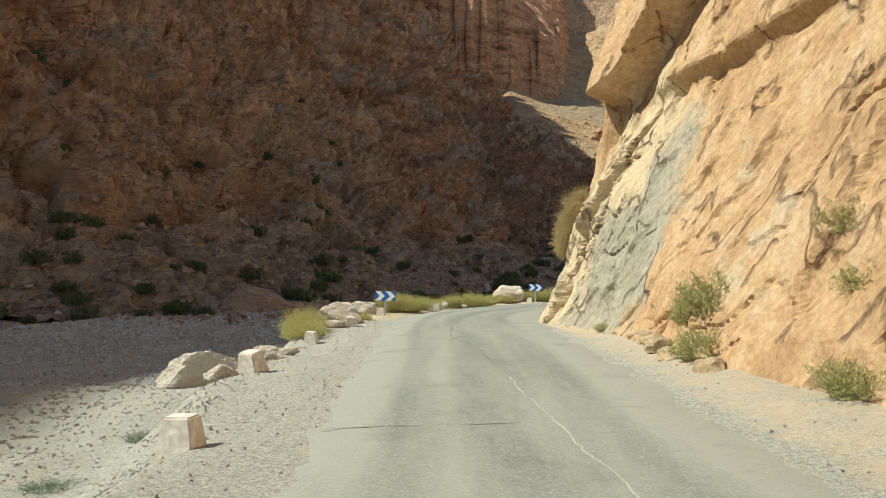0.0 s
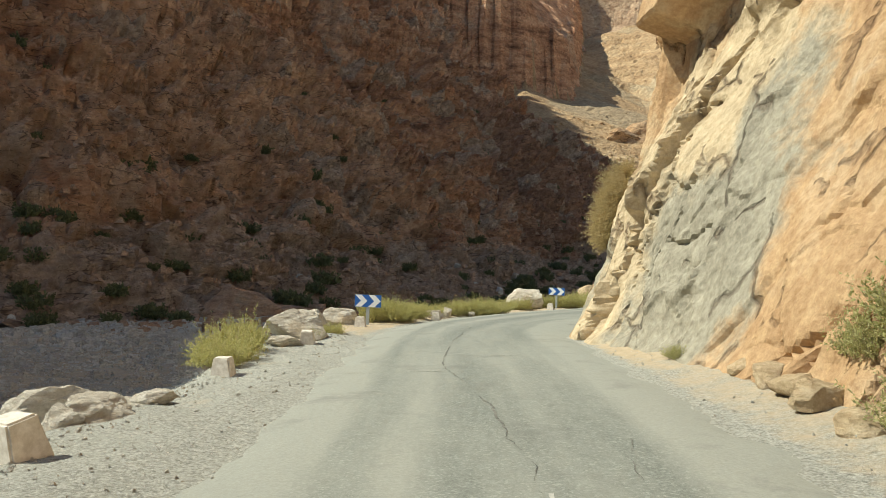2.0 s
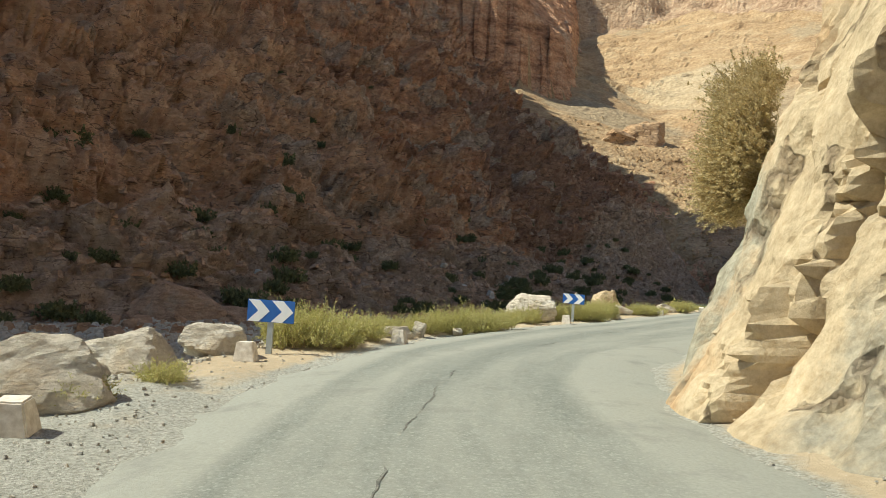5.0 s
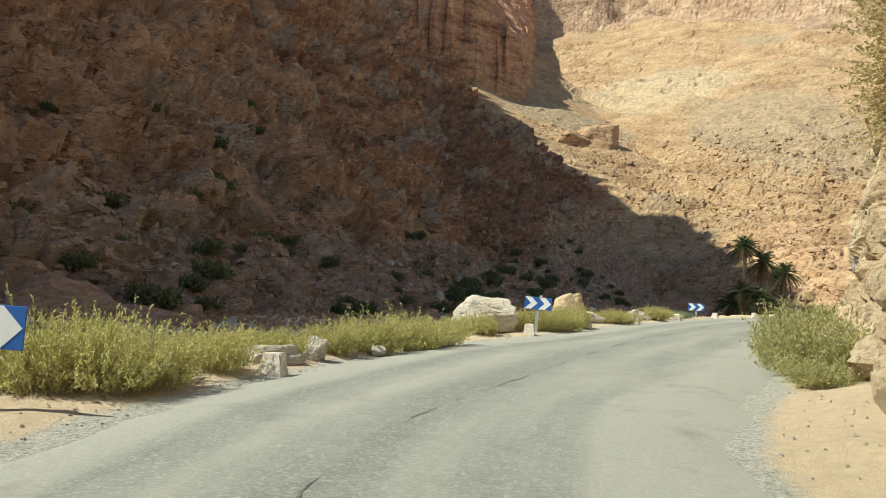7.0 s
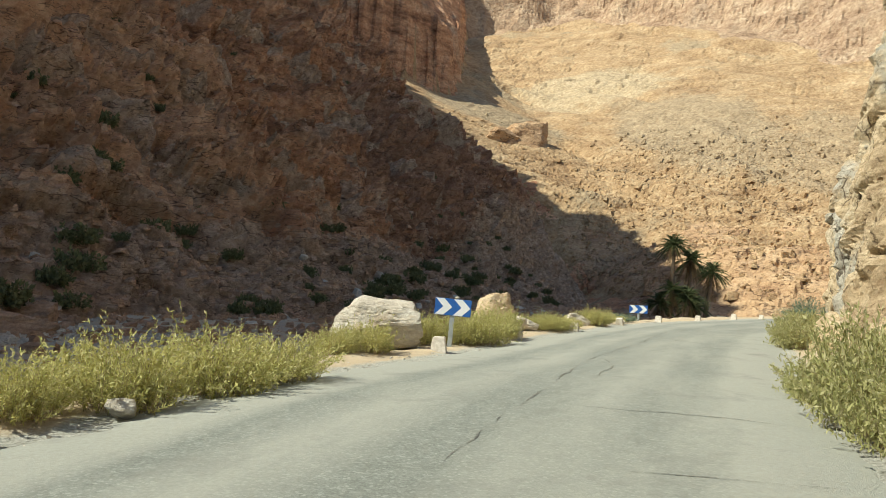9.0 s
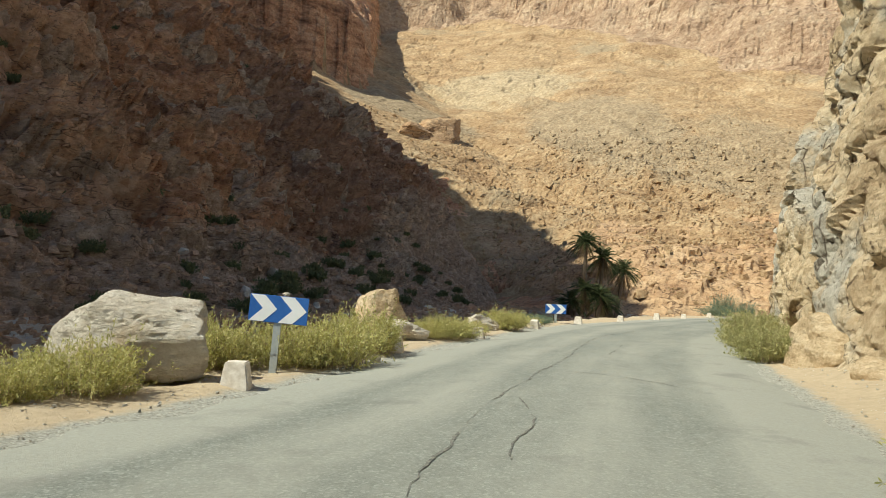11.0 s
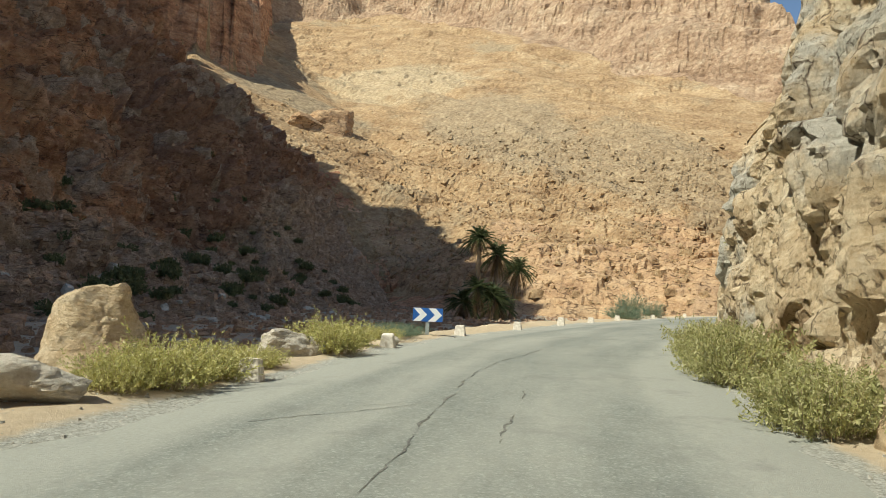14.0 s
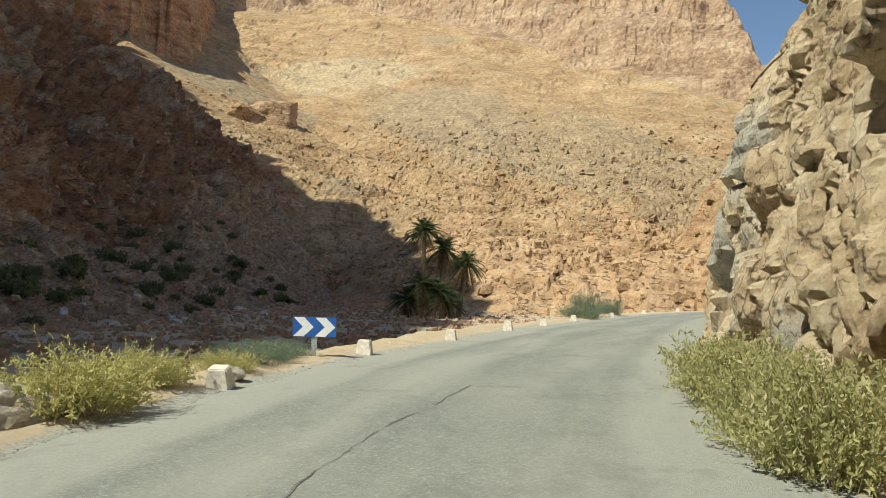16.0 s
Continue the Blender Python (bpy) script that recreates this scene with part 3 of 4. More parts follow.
def slope_at(x, y):
    x, y = np.atleast_1d(np.asarray(x, float)), np.atleast_1d(np.asarray(y, float))
    p = np.stack([x, y, 0 * x], 1)
    plane = 21.6 + 0.30 * (x - 98) + 0.50 * (y - 235) + 0.55 * np.clip(100 - x, 0, 68) * smooth(215, 300, y) + 3.5 * fbm(p / 60, 3, 61)
    lean = (x - 14) / np.maximum(y - 50, 1)
    bench_d = side_of([(30, 190), (62, 158), (84, 147), (98, 131), (114, 119), (150, 108), (260, 90)], p[:, :2]) + 3 * fbm(p / 13, 3, 62)
    bench = -3.5 + (12.0 * smooth(0, 38, bench_d) + 5.0 * smooth(0, 12, bench_d)) * smooth(60, 95, x) + 30 * smooth(1.04, 1.5, lean + 0.07 * fbm(p / 10, 3, 67)) * smooth(-2, 30, bench_d)
    z = np.maximum(plane, bench)
    z = np.where(bench_d < -3, np.minimum(z, -3.5), z)
    top = cliff_top(p)
    cliff = 24 * smooth(140, 153, top) + 30 * smooth(158, 171, top + 3 * fbm(p / 11, 2, 66)) + 30 * smooth(182, 197, top)
    z = z + cliff - (45 * smooth(1.06, 1.09, lean + 0.015 * fbm(p / 15, 3, 65)) + 120 * smooth(1.19, 1.33, lean + 0.03 * fbm(p / 15, 3, 69))) * smooth(120, 150, plane)
    # the ridge steps down to the right, where the sky shows
    z = np.minimum(z, np.interp(lean + 0.03 * fbm(p / 15, 3, 65), [1.11, 1.13, 1.19, 1.22, 1.26, 1.32, 1.38, 1.6], [420, 172, 156, 150, 130, 113, 104, 92]) + 4 * fbm(p / 9, 3, 58))
    front, flank, crag_z = crag_at(p)
    z = z + crag_z + 1.6 * np.maximum(0, y - 570 + 12 * fbm(p / 30, 3, 59)) * smooth(0.9, 0.75, lean)
    q = np.stack([x, y, z], 1)
    steep = smooth(138, 150, top) + smooth(-3, 3, np.minimum(front, flank))
    rock = smooth(75, 15, z) * 0.45 + 0.5 * smooth(88, 108, z) * smooth(0.1, 0.5, fbm(p / 30, 3, 74) + 0.35) + steep
    f1, j1 = facets(q / 8.0, 71, 1.2)
    f2, j2 = facets(q / 3.4, 75, 1.3)
    f3, j3 = facets(q / 1.7, 79, 1.4)
    bed = q @ np.array([0.5, 0.0, 0.87])
    ledge = np.sin(bed / 3.3 + 1.8 * fbm(p / 30, 2, 77)) * (0.4 + fbm(p / 45 + 3, 2, 78))
    lumpy = smooth(0.0, 0.6, fbm(p / 22, 2, 72) + 0.3)
    out = (0.15 + 0.8 * rock) * (1.1 * f1 - 0.8 * np.exp(-j1 * 8)) + (0.1 + 0.5 * rock * lumpy) * (0.9 * f2 - 0.5 * np.exp(-j2 * 8)) + (0.06 + 0.22 * rock) * f3 + 1.6 * ledge
    n = np.array([-0.15, -0.4, 0.9]) * (1 - np.clip(steep, 0, 1))[:, None] + np.array([-0.35, -0.55, 0.3]) * np.clip(steep, 0, 1)[:, None]
    return q + out[:, None] * n


v, f = joined([land_grid(np.arange(30, 215, 0.8), np.arange(100, 300, 0.8), slope_at),
               land_grid(np.arange(-60, 560, 1.9), np.arange(215, 640, 1.9), slope_at, (31, 214, 90, 298.5, 4.0)),
               land_grid(np.arange(210, 560, 4.0), np.arange(60, 220, 4.0), slope_at)])
far_slope = mesh_object("hillside", v, f, ROCK_TAN)
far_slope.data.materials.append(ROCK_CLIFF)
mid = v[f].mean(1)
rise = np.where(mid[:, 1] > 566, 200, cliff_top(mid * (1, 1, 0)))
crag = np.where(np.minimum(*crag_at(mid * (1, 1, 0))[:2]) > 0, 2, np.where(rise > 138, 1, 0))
# the shadowed lower left gets the red rock, painting its shade browner and darker
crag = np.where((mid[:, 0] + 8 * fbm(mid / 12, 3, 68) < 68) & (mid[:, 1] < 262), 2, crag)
far_slope.data.materials.append(ROCK_RED)
far_slope.data.materials.append(ROCK_BLOCK)
crag = np.where((crag == 0) & (mid[:, 0] > 74) & (mid[:, 2] + 7 * fbm(mid / 14, 3, 57) < 19), 3, crag)
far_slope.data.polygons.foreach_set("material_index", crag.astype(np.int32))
tagged(far_slope, "sunlit tan scree hillside with a cliff band on top", "hillside", kind="structure")

# ---- the rock wall beside the road ----
WALL = [(5.6, -60), (5.6, 0), (5.5, 9), (5.15, 13.5), (4.8, 18), (4.35, 21.8), (3.72, 24.8), (3.72, 26.5), (4.9, 28.8), (6.6, 31.3), (7.9, 33.2), (8.8, 35.4), (11.4, 39.2), (15.0, 44.5), (17.6, 49.0), (20.6, 52.2), (23.3, 56.1), (28.3, 62.2), (36.6, 68.5), (49, 77.5), (63, 86), (82, 93.5), (106, 101), (140, 107)]


def wall_part(lo, hi, ds, material, name, label, seed):
    line = resample(WALL, ds)
    d = np.r_[0, np.cumsum(np.hypot(*np.diff(line, axis=0).T))]
    keep = (line[:, 1] >= lo) & (line[:, 1] <= hi)
    line = line[keep]
    tang = np.gradient(line, axis=0)
    tang /= np.linalg.norm(tang, axis=1)[:, None]
    away = np.stack([tang[:, 1], -tang[:, 0]], 1)          # into the rock
    for _ in range(6):
        away[1:-1] = (away[:-2] + 2 * away[1:-1] + away[2:]) / 4
    away /= np.linalg.norm(away, axis=1)[:, None]
    zs = np.unique(np.r_[np.arange(-0.8, 9, ds), np.arange(9, 16, ds * 2), np.arange(16, 34, ds * 6)])
    S, Z = len(line), len(zs)
    y = np.repeat(line[:, 1], Z)
    z = np.tile(zs, S)
    top = np.interp(y, [-60, 20, 26, 31, 36, 44, 50, 57, 62, 68, 78, 87, 107], [34, 34, 30, 9, 8, 13, 28, 30, 24, 14, 9, 6, 4])
    t = z / 34.0
    zz = np.minimum(z, top) + 0.12 * np.maximum(z - top, 0)
    lean = np.interp(y, [10, 18, 24, 26, 28, 30, 33, 44, 50, 57, 70, 90], [0.42, 0.40, 0.36, 0.36, 0.28, 0.26, 0.45, 0.4, 0.10, 0.10, 0.4, 0.8])
    bulge = np.exp(-((y - 57) / 5.5) ** 2)
    off = lean * zz * (1 - bulge) + bulge * (0.04 * zz + 0.3 * np.maximum(zz - 4.0, 0)) + 1.0 * np.maximum(z - top, 0)
    nose = np.exp(-((y - 24.2) / 2.2) ** 2)
    off += nose * 0.5 * smooth(4.5, 7.0, zz) * smooth(30, 27, y)
    roof = 7.7 + 0.55 * np.maximum(0, 24.5 - y)
    off -= 1.55 * smooth(roof, roof + 0.6, zz) * smooth(18.0, 20.5, y) * smooth(27.5, 25.5, y)
    off -= 0.55 * smooth(7.0, 7.6, zz) * smooth(24, 20, y)
    q = np.column_stack([np.repeat(line, Z, axis=0), zz])
    # slabs that run up the face aslant, and broken blocks further on
    broken = smooth(25.5, 30, y)
    up, over = -0.5 * q[:, 1] + 0.86 * q[:, 2], 0.86 * q[:, 1] + 0.5 * q[:, 2]
    sway = np.stack([vnoise(q / 1.6, 6), vnoise(q / 1.6, 7), vnoise(q / 1.6, 8)], 1)
    warp = sway + 0.4 * np.stack([vnoise(q / 0.5, 16), vnoise(q / 0.5, 17), vnoise(q / 0.5, 18)], 1)
    slab = np.stack([q[:, 0] / 3, up / 2.6, over / 1.5], 1)
    thin = np.stack([q[:, 0] / 2, up / 0.95, over / 0.6], 1)
    s1, k1 = facets(slab + 0.22 * warp, seed, 0.9)
    s2, k2 = facets(thin + 0.2 * warp, seed + 10, 1.1)
    s3, k3 = facets(q / 0.27, seed + 20, 1.2)
    split = smooth(0.3, 0.65, fbm(q / 2.2, 2, seed + 33))            # only some joints stand open
    turned = np.stack([q[:, 0] + 0.25 * q[:, 2], q[:, 1] - 0.3 * q[:, 2], q[:, 2] * 0.6 + 0.25 * q[:, 1]], 1)
    turned = turned + 0.4 * sway
    big, jb = facets(turned / 1.5, seed + 3, 0.7)
    mid, jm = facets(turned / 0.75, seed + 13, 0.6)
    small, js = facets(turned / 0.3, seed + 23, 0.8)
    smoothed = 0.22 * fbm(q / 4.5, 2, seed + 30) + 0.11 * s1 * smooth(0, 0.12, k1) + 0.03 * s2 * smooth(0, 0.15, k2) + 0.022 * s3 * smooth(0, 0.3, k3)
    smoothed += split * (0.30 * np.exp(-k1 * 30) + 0.03 * np.exp(-k2 * 22)) + 0.016 * ridged(q / 0.8, 3, seed + 36)
    rubble = 0.5 * fbm(q / 4.5, 2, seed + 30) + 0.34 * big * smooth(0, 0.16, jb) + 0.14 * mid * smooth(0, 0.2, jm) + 0.035 * small * smooth(0, 0.25, js) + 0.36 * np.exp(-jb * 16) + 0.18 * np.exp(-jm * 16) + 0.05 * np.exp(-js * 12) + 0.07 * fbm(q / 0.45, 3, seed + 37)
    # the great fracture that parts the nose from the smooth slab, with broken blocks along it
    d = y - (25.1 - 0.43 * zz) + 0.22 * vnoise(q / 0.9, 91) + 0.08 * vnoise(q / 0.3, 92)
    front = np.exp(-((d - 0.3) / 0.42) ** 2) * smooth(7.0, 5.0, zz)
    off += smoothed * (1 - broken) + rubble * broken + front * (0.26 * mid + 0.12 * small + 0.12 * np.exp(-jm * 14))
    off += smooth(7.5, 6.0, zz) * (0.5 * np.exp(-(d / 0.09) ** 2) - 0.25 * smooth(0.02, 0.16, d) * np.exp(-np.maximum(d, 0) / 0.9))
    low = smooth(2.2, 0.3, zz)
    off = np.where(off < 0, off * (1 - 0.8 * low), off) * smooth(-0.8, 0.2, z) - 0.25 * smooth(0.5, -0.5, z)
    verts = np.column_stack([np.repeat(line, Z, axis=0) + off[:, None] * np.repeat(away, Z, axis=0), zz + 0.1 * fbm(q / 1.3, 2, seed + 40)])
    ob = mesh_object(name, verts, grid_faces(S, Z)[:, ::-1], material)
    return tagged(ob, label, "rock wall", kind="structure")


wall_part(-60, 6, 0.4, ROCK_WALL, "rock_wall_back", "ochre limestone wall beside the road", 101)
wall_part(5.6, 29.5, 0.085, ROCK_WALL, "rock_wall_near", "leaning ochre limestone wall with grey patches and cracks", 101)
wall_part(29.2, 62, 0.105, ROCK_GREY, "rock_wall_middle", "broken grey and ochre limestone wall", 101)
wall_part(61.5, 107, 0.3, ROCK_GREY, "rock_wall_far", "low broken ochre rocks beside the road", 101)

# assumed gorge side, added unseen above and behind the rock wall to bounce light
X, Y = np.meshgrid(np.arange(14, 150, 3.0), np.arange(-160, 34, 3.0), indexing="ij")
x, y = X.ravel(), Y.ravel()
p = np.stack([x, y, 0 * x], 1)
rise = np.maximum(x - 15 - 0.9 * np.maximum(0, y - 5), 0)
z = -2 + np.minimum(1.35 * rise, 130) + 3 * fbm(p / 12, 3, 171) * smooth(0, 20, rise)
flank = mesh_object("bounce_slope", np.column_stack([x, y, z]), grid_faces(*X.shape), ROCK_WALL)
tagged(flank, "unseen ochre rock slope added above the road to bounce sunlight", "mountain", kind="structure")

# ---- signs ----
def chevron_sign(x, y, foot, turn, lift, lean=0.0):
    """foot: the height of the ground; lift: the panel's lower edge over it."""
    e = new("chevron_sign")
    bm = bmesh.new()
    for x0, y0, x1, y1 in ((-0.055, 0, 0.055, 0.006), (-0.055, 0.006, -0.048, 0.05), (0.048, 0.006, 0.055, 0.05)):
        box(bm, x0, y0, -0.3, x1, y1, lift + 0.40)
    part("post", bm, STEEL, e)
    panel = part("panel", box(bmesh.new(), -0.45, -0.022, lift, 0.45, -0.006, lift + 0.41, 0.006), SIGN_BLUE, e, "blue panel")
    for cx in (-0.44, 0.01):
        bm = bmesh.new()
        w = 0.22
        pts = [(cx, 0.006), (cx + w, 0.006), (cx + w + 0.2, 0.205), (cx + w, 0.404), (cx, 0.404), (cx + 0.2, 0.205)]
        vs = [bm.verts.new((a, -0.026, lift + b)) for a, b in pts]
        lo = [bm.verts.new((a, -0.0215, lift + b)) for a, b in pts]
        bm.faces.new(vs)
        for i in range(6):
            bm.faces.new((vs[i], lo[i], lo[(i + 1) % 6], vs[(i + 1) % 6]))
        part("chevron", bm, SIGN_WHITE, panel, "white arrow stripe")
    e.matrix_basis = pose(x, y, foot, 0, lean, turn)
    return tagged(e, "blue and white chevron bend sign on a steel post", "road sign", "chevron signs")


chevron_sign(-2.5, 30.65, -0.05, -6, 0.6, 2.5)
chevron_sign(6.05, 47.1, -0.2, -18, 0.75, 3.0)
chevron_sign(18.85, 64.2, -0.16, -24, 0.42)


# ---- kerb stones ----
def bollard_mesh(seed):
    rnd = random.Random(seed)
    bm = bmesh.new()
    bmesh.ops.create_cube(bm, size=1.0)
    for vert in bm.verts:
        s = 0.43 if vert.co.z < 0 else 0.30
        vert.co = Vector((vert.co.x * s, vert.co.y * s * 0.85, vert.co.z * 0.46 + 0.15))
    bmesh.ops.bevel(bm, geom=bm.edges[:], offset=0.018, segments=2, affect="EDGES")
    bmesh.ops.subdivide_edges(bm, edges=bm.edges[:], cuts=2, use_grid_fill=True)
    for vert in bm.verts:
        vert.co += 0.012 * noise.noise_vector(vert.co * 6 + Vector((seed * 7, 0, 0)))
    me = bpy.data.meshes.new("marker_stone")
    bm.to_mesh(me)
    bm.free()
    me.materials.append(CONCRETE)
    return me


stones = [bollard_mesh(i) for i in range(4)]
for i, (x, y, turn, tip) in enumerate([(-2.95, 8.2, 8, 0), (-3.55, 13.5, 25, 12), (-3.5, 19.1, 5, 4), (-3.05, 23.8, -8, 8), (-2.55, 29.35, 0, 0), (-0.3, 34.0, 12, -3), (5.52, 45.45, 14, 0), (8.75, 50.7, 20, 0), (12.1, 55.0, 25, 0),
                                       (16.2, 60.4, 30, 14), (20.2, 64.7, 35, 0), (24.6, 68.6, 35, 3), (29.4, 72.7, 40, 0), (33.7, 76.2, 40, 0), (38.8, 80.4, 40, 0), (46.5, 86, 45, 0), (56, 92.8, 45, 0), (66, 98.6, 50, 0)]):
    ob = new("marker_stone", stones[i % 4])
    size = (1.1, 1.15)[i] if i < 2 else 0.88
    ob.matrix_basis = pose(x, y, surface_z(x, y) - 0.02, tip, 0, -turn) @ Matrix.Scale(size, 4)
    tagged(ob, "tapered whitewashed concrete marker stone at the roadside", "marker stone", "roadside marker stones")


# ---- boulders ----
def boulder(name, x, y, sx, sy, sz, seed, material, label, turn=0, sink=0.15, group="", detail=4, z=None, planes=()):
    bm = bmesh.new()
    bmesh.ops.create_icosphere(bm, subdivisions=detail, radius=1.0)
    p = np.array([vert.co[:] for vert in bm.verts])
    # broken planes cut the block; grain and chips roughen it
    rs = np.random.RandomState(seed)
    if planes:
        n, reach = np.array([q[:3] for q in planes], float), np.array([q[3] for q in planes])
    else:
        n = np.concatenate([rs.normal(0, 1, (6, 3)), [(0.2, 0.1, 1.0), (0.15, -1, 0.3), (-1, 0.1, 0.3), (1, 0.2, 0.15), (0, 1, 0.2)] + rs.normal(0, 0.25, (5, 3))])
        reach = np.r_[rs.uniform(0.62, 1.0, 6), rs.uniform(0.72, 0.95, 5)]
    n /= np.linalg.norm(n, axis=1)[:, None]
    cut = reach / np.maximum((p + 0.07 * np.stack([vnoise(p * 2 + seed, 1), vnoise(p * 2 + seed, 2), vnoise(p * 2 + seed, 3)], 1)) @ n.T, 0.05)
    cut.sort(axis=1)
    mid, j2 = facets(p * 2.6 + seed, seed + 5, 1.0)
    r = np.minimum(cut[:, 0], 1.4) - 0.035 * np.exp(-(cut[:, 1] - cut[:, 0]) * 22)
    r = r * (1.0 + 0.045 * mid * smooth(0, 0.2, j2) - 0.03 * np.exp(-j2 * 14) + 0.05 * fbm(p * 1.6, 2, seed + 2) + 0.018 * fbm(p * 8, 3, seed))
    for vert, s in zip(bm.verts, r):
        vert.co = Vector((vert.co.x * s * sx / 2, vert.co.y * s * sy / 2, vert.co.z * s * sz / 2))
    ob = part(name, bm, material)
    g = surface_z(x, y) if z is None else z
    ob.matrix_basis = pose(x, y, g + sz * (0.5 - sink), 0, 0, turn)
    return tagged(ob, label, "boulder" if sx > 0.5 else "rock", group)


PALE = "pale weathered limestone boulder on the road's gravel edge"
for i, (x, y, sx, sy, sz, turn, sink) in enumerate([
        (-6.6, 19.5, 2.1, 1.0, 1.2, 34, 0.14), (-5.2, 16.2, 1.0, 0.5, 0.35, 30, 0.2), (-3.75, 15.3, 1.0, 0.6, 0.36, 30, 0.2), (-3.6, 16.6, 0.5, 0.4, 0.25, 10, 0.2),
        (-3.75, 25.2, 1.5, 1.05, 0.98, 10, 0.14), (-3.55, 23.5, 0.95, 0.6, 0.3, 10, 0.2), (-4.05, 28.3, 1.25, 0.9, 0.9, 0, 0.15), (-3.4, 30.2, 1.25, 0.85, 0.74, 0, 0.14), (-4.0, 13.0, 0.6, 0.45, 0.3, 60, 0.2), (-3.9, 14.9, 0.5, 0.4, 0.28, 20, 0.2), (-4.3, 17.6, 0.55, 0.4, 0.32, 0, 0.2),
        (0.1, 35.9, 0.42, 0.36, 0.5, 0, 0.12), (-0.5, 35.2, 0.95, 0.5, 0.32, 30, 0.15), (1.1, 37.2, 0.3, 0.25, 0.2, 0, 0.2), (9.5, 53.0, 1.1, 0.8, 0.5, -12, 0.15),
        (8.0, 48.95, 0.26, 0.22, 0.17, 0, 0.2), (6.9, 51.8, 0.7, 0.5, 0.7, 0, 0.15), (2.3, 44.6, 0.9, 0.6, 0.5, 0, 0.2), (13.4, 58.25, 1.5, 0.9, 0.56, 40, 0.18), (16.5, 60.9, 0.4, 0.3, 0.3, 0, 0.2)]):
    boulder("boulder", x, y, sx, sy, sz, 200 + i * 11, BOULDER, PALE, turn, sink, "roadside boulders", 4)
boulder("boulder", 4.2, 46.1, 1.95, 1.4, 1.3, 351, BOULDER, "big flat-topped pale limestone block on the road's edge", -14, 0.1, "roadside boulders", 5, None,
        ((1, 0.1, 0.06, 0.95), (0.2, -0.15, 1, 0.72), (-0.7, -0.1, 0.68, 0.86), (-1, 0, 0.1, 1.0), (0.1, -1, 0.35, 0.78), (0.3, -1, -0.45, 0.8), (0, 1, 0.2, 0.9), (0, 0, -1, 0.8), (-0.6, -0.8, 0.2, 0.9)))
boulder("pointed_rock", 10.0, 58.4, 1.8, 1.5, 1.85, 437, BOULDER_OCHRE, "tall pointed pale ochre rock behind the roadside shrubs", 10, 0.12, "", 5, -0.55,
        ((-1, 0, 0.22, 0.82), (1, 0.1, 0.6, 0.8), (0, 0, 1, 0.95), (0, -1, 0.4, 0.72), (0.75, -0.7, 0.35, 0.8), (-0.7, -0.7, 0.25, 0.86), (0, 1, 0.3, 0.8), (0, 0, -1, 0.9), (-0.4, 0, 1, 0.92)))
boulder("pebble", 6.2, 47.08, 0.13, 0.08, 0.08, 501, BOULDER, "small tan stone lying on the sign panel's upper rim", 10, 0.1, "", 2, 0.955)
boulder("boulder", -17.5, 65.5, 5.4, 3.6, 3.1, 301, BOULDER_DARK, "large brown boulder at the foot of the mountain", 0, 0.2)
boulder("rock_slab", -12.5, 66.5, 4.6, 2.2, 1.4, 305, BOULDER_DARK, "broad brown rock slab in the river bed", 10, 0.25)
boulder("boulder", 18.0, 48.4, 3.4, 2.2, 1.5, 331, BOULDER_OCHRE, "smooth rounded ochre boulder at the foot of the rock wall", 50, 0.25)
boulder("boulder", 8.9, 34.0, 1.6, 1.2, 0.9, 341, ROCK_GREY, "grey limestone block at the foot of the rock wall", 40, 0.25)
for x, y, r, i in ((4.85, 17.0, 0.45, 1), (4.95, 13.4, 0.4, 2), (4.8, 12.7, 0.35, 3), (4.85, 17.9, 0.3, 4), (4.7, 15.4, 0.4, 9), (4.6, 14.2, 0.35, 10), (4.85, 13.9, 0.5, 11), (4.75, 16.1, 0.38, 12), (16.0, 45.6, 0.5, 7), (19.4, 50.6, 0.6, 8)):
    boulder("rock", x, y, 1.6 * r, 1.3 * r, r, 350 + i, BOULDER_OCHRE, "pale ochre rock fallen at the foot of the wall", 40 * i, 0.25, "rocks below the wall", 3)
# boulders strewn along the foot of the mountain
kinds = []
for i in range(7):
    ob = boulder("boulder", 0, 0, 1.0, 0.85, 0.75, 600 + i, (BOULDER_DARK, STONE_GREY)[i % 2], "brown boulder lying at the foot of the shaded mountain", 0, 0, "", 3, -90)
    kinds.append(ob.data)
    bpy.data.objects.remove(ob)
rnd = random.Random(77)
for i in range(80):
    u, back = rnd.uniform(0, 1), rnd.uniform(-12, 7)
    x, y = -30 + 66 * u - 0.84 * back, 50 + 104 * u + 0.54 * back
    r = rnd.uniform(0.6, 1.1) + 1.4 * rnd.random() ** 4
    z = max(float(mountain_at(x, y)[0, 2]), float(ground_z(x, y)[0]))
    ob = new("boulder", kinds[i % 7])
    ob.matrix_basis = pose(x, y, z + 0.18 * r, 0, 0, rnd.uniform(0, 360)) @ Matrix.Diagonal((r, r * rnd.uniform(0.8, 1.3), r * rnd.uniform(0.7, 1.1), 1))
    tagged(ob, ("brown", "grey")[(i % 7) % 2] + " boulder lying at the foot of the shaded mountain", "boulder", "mountain foot boulders")
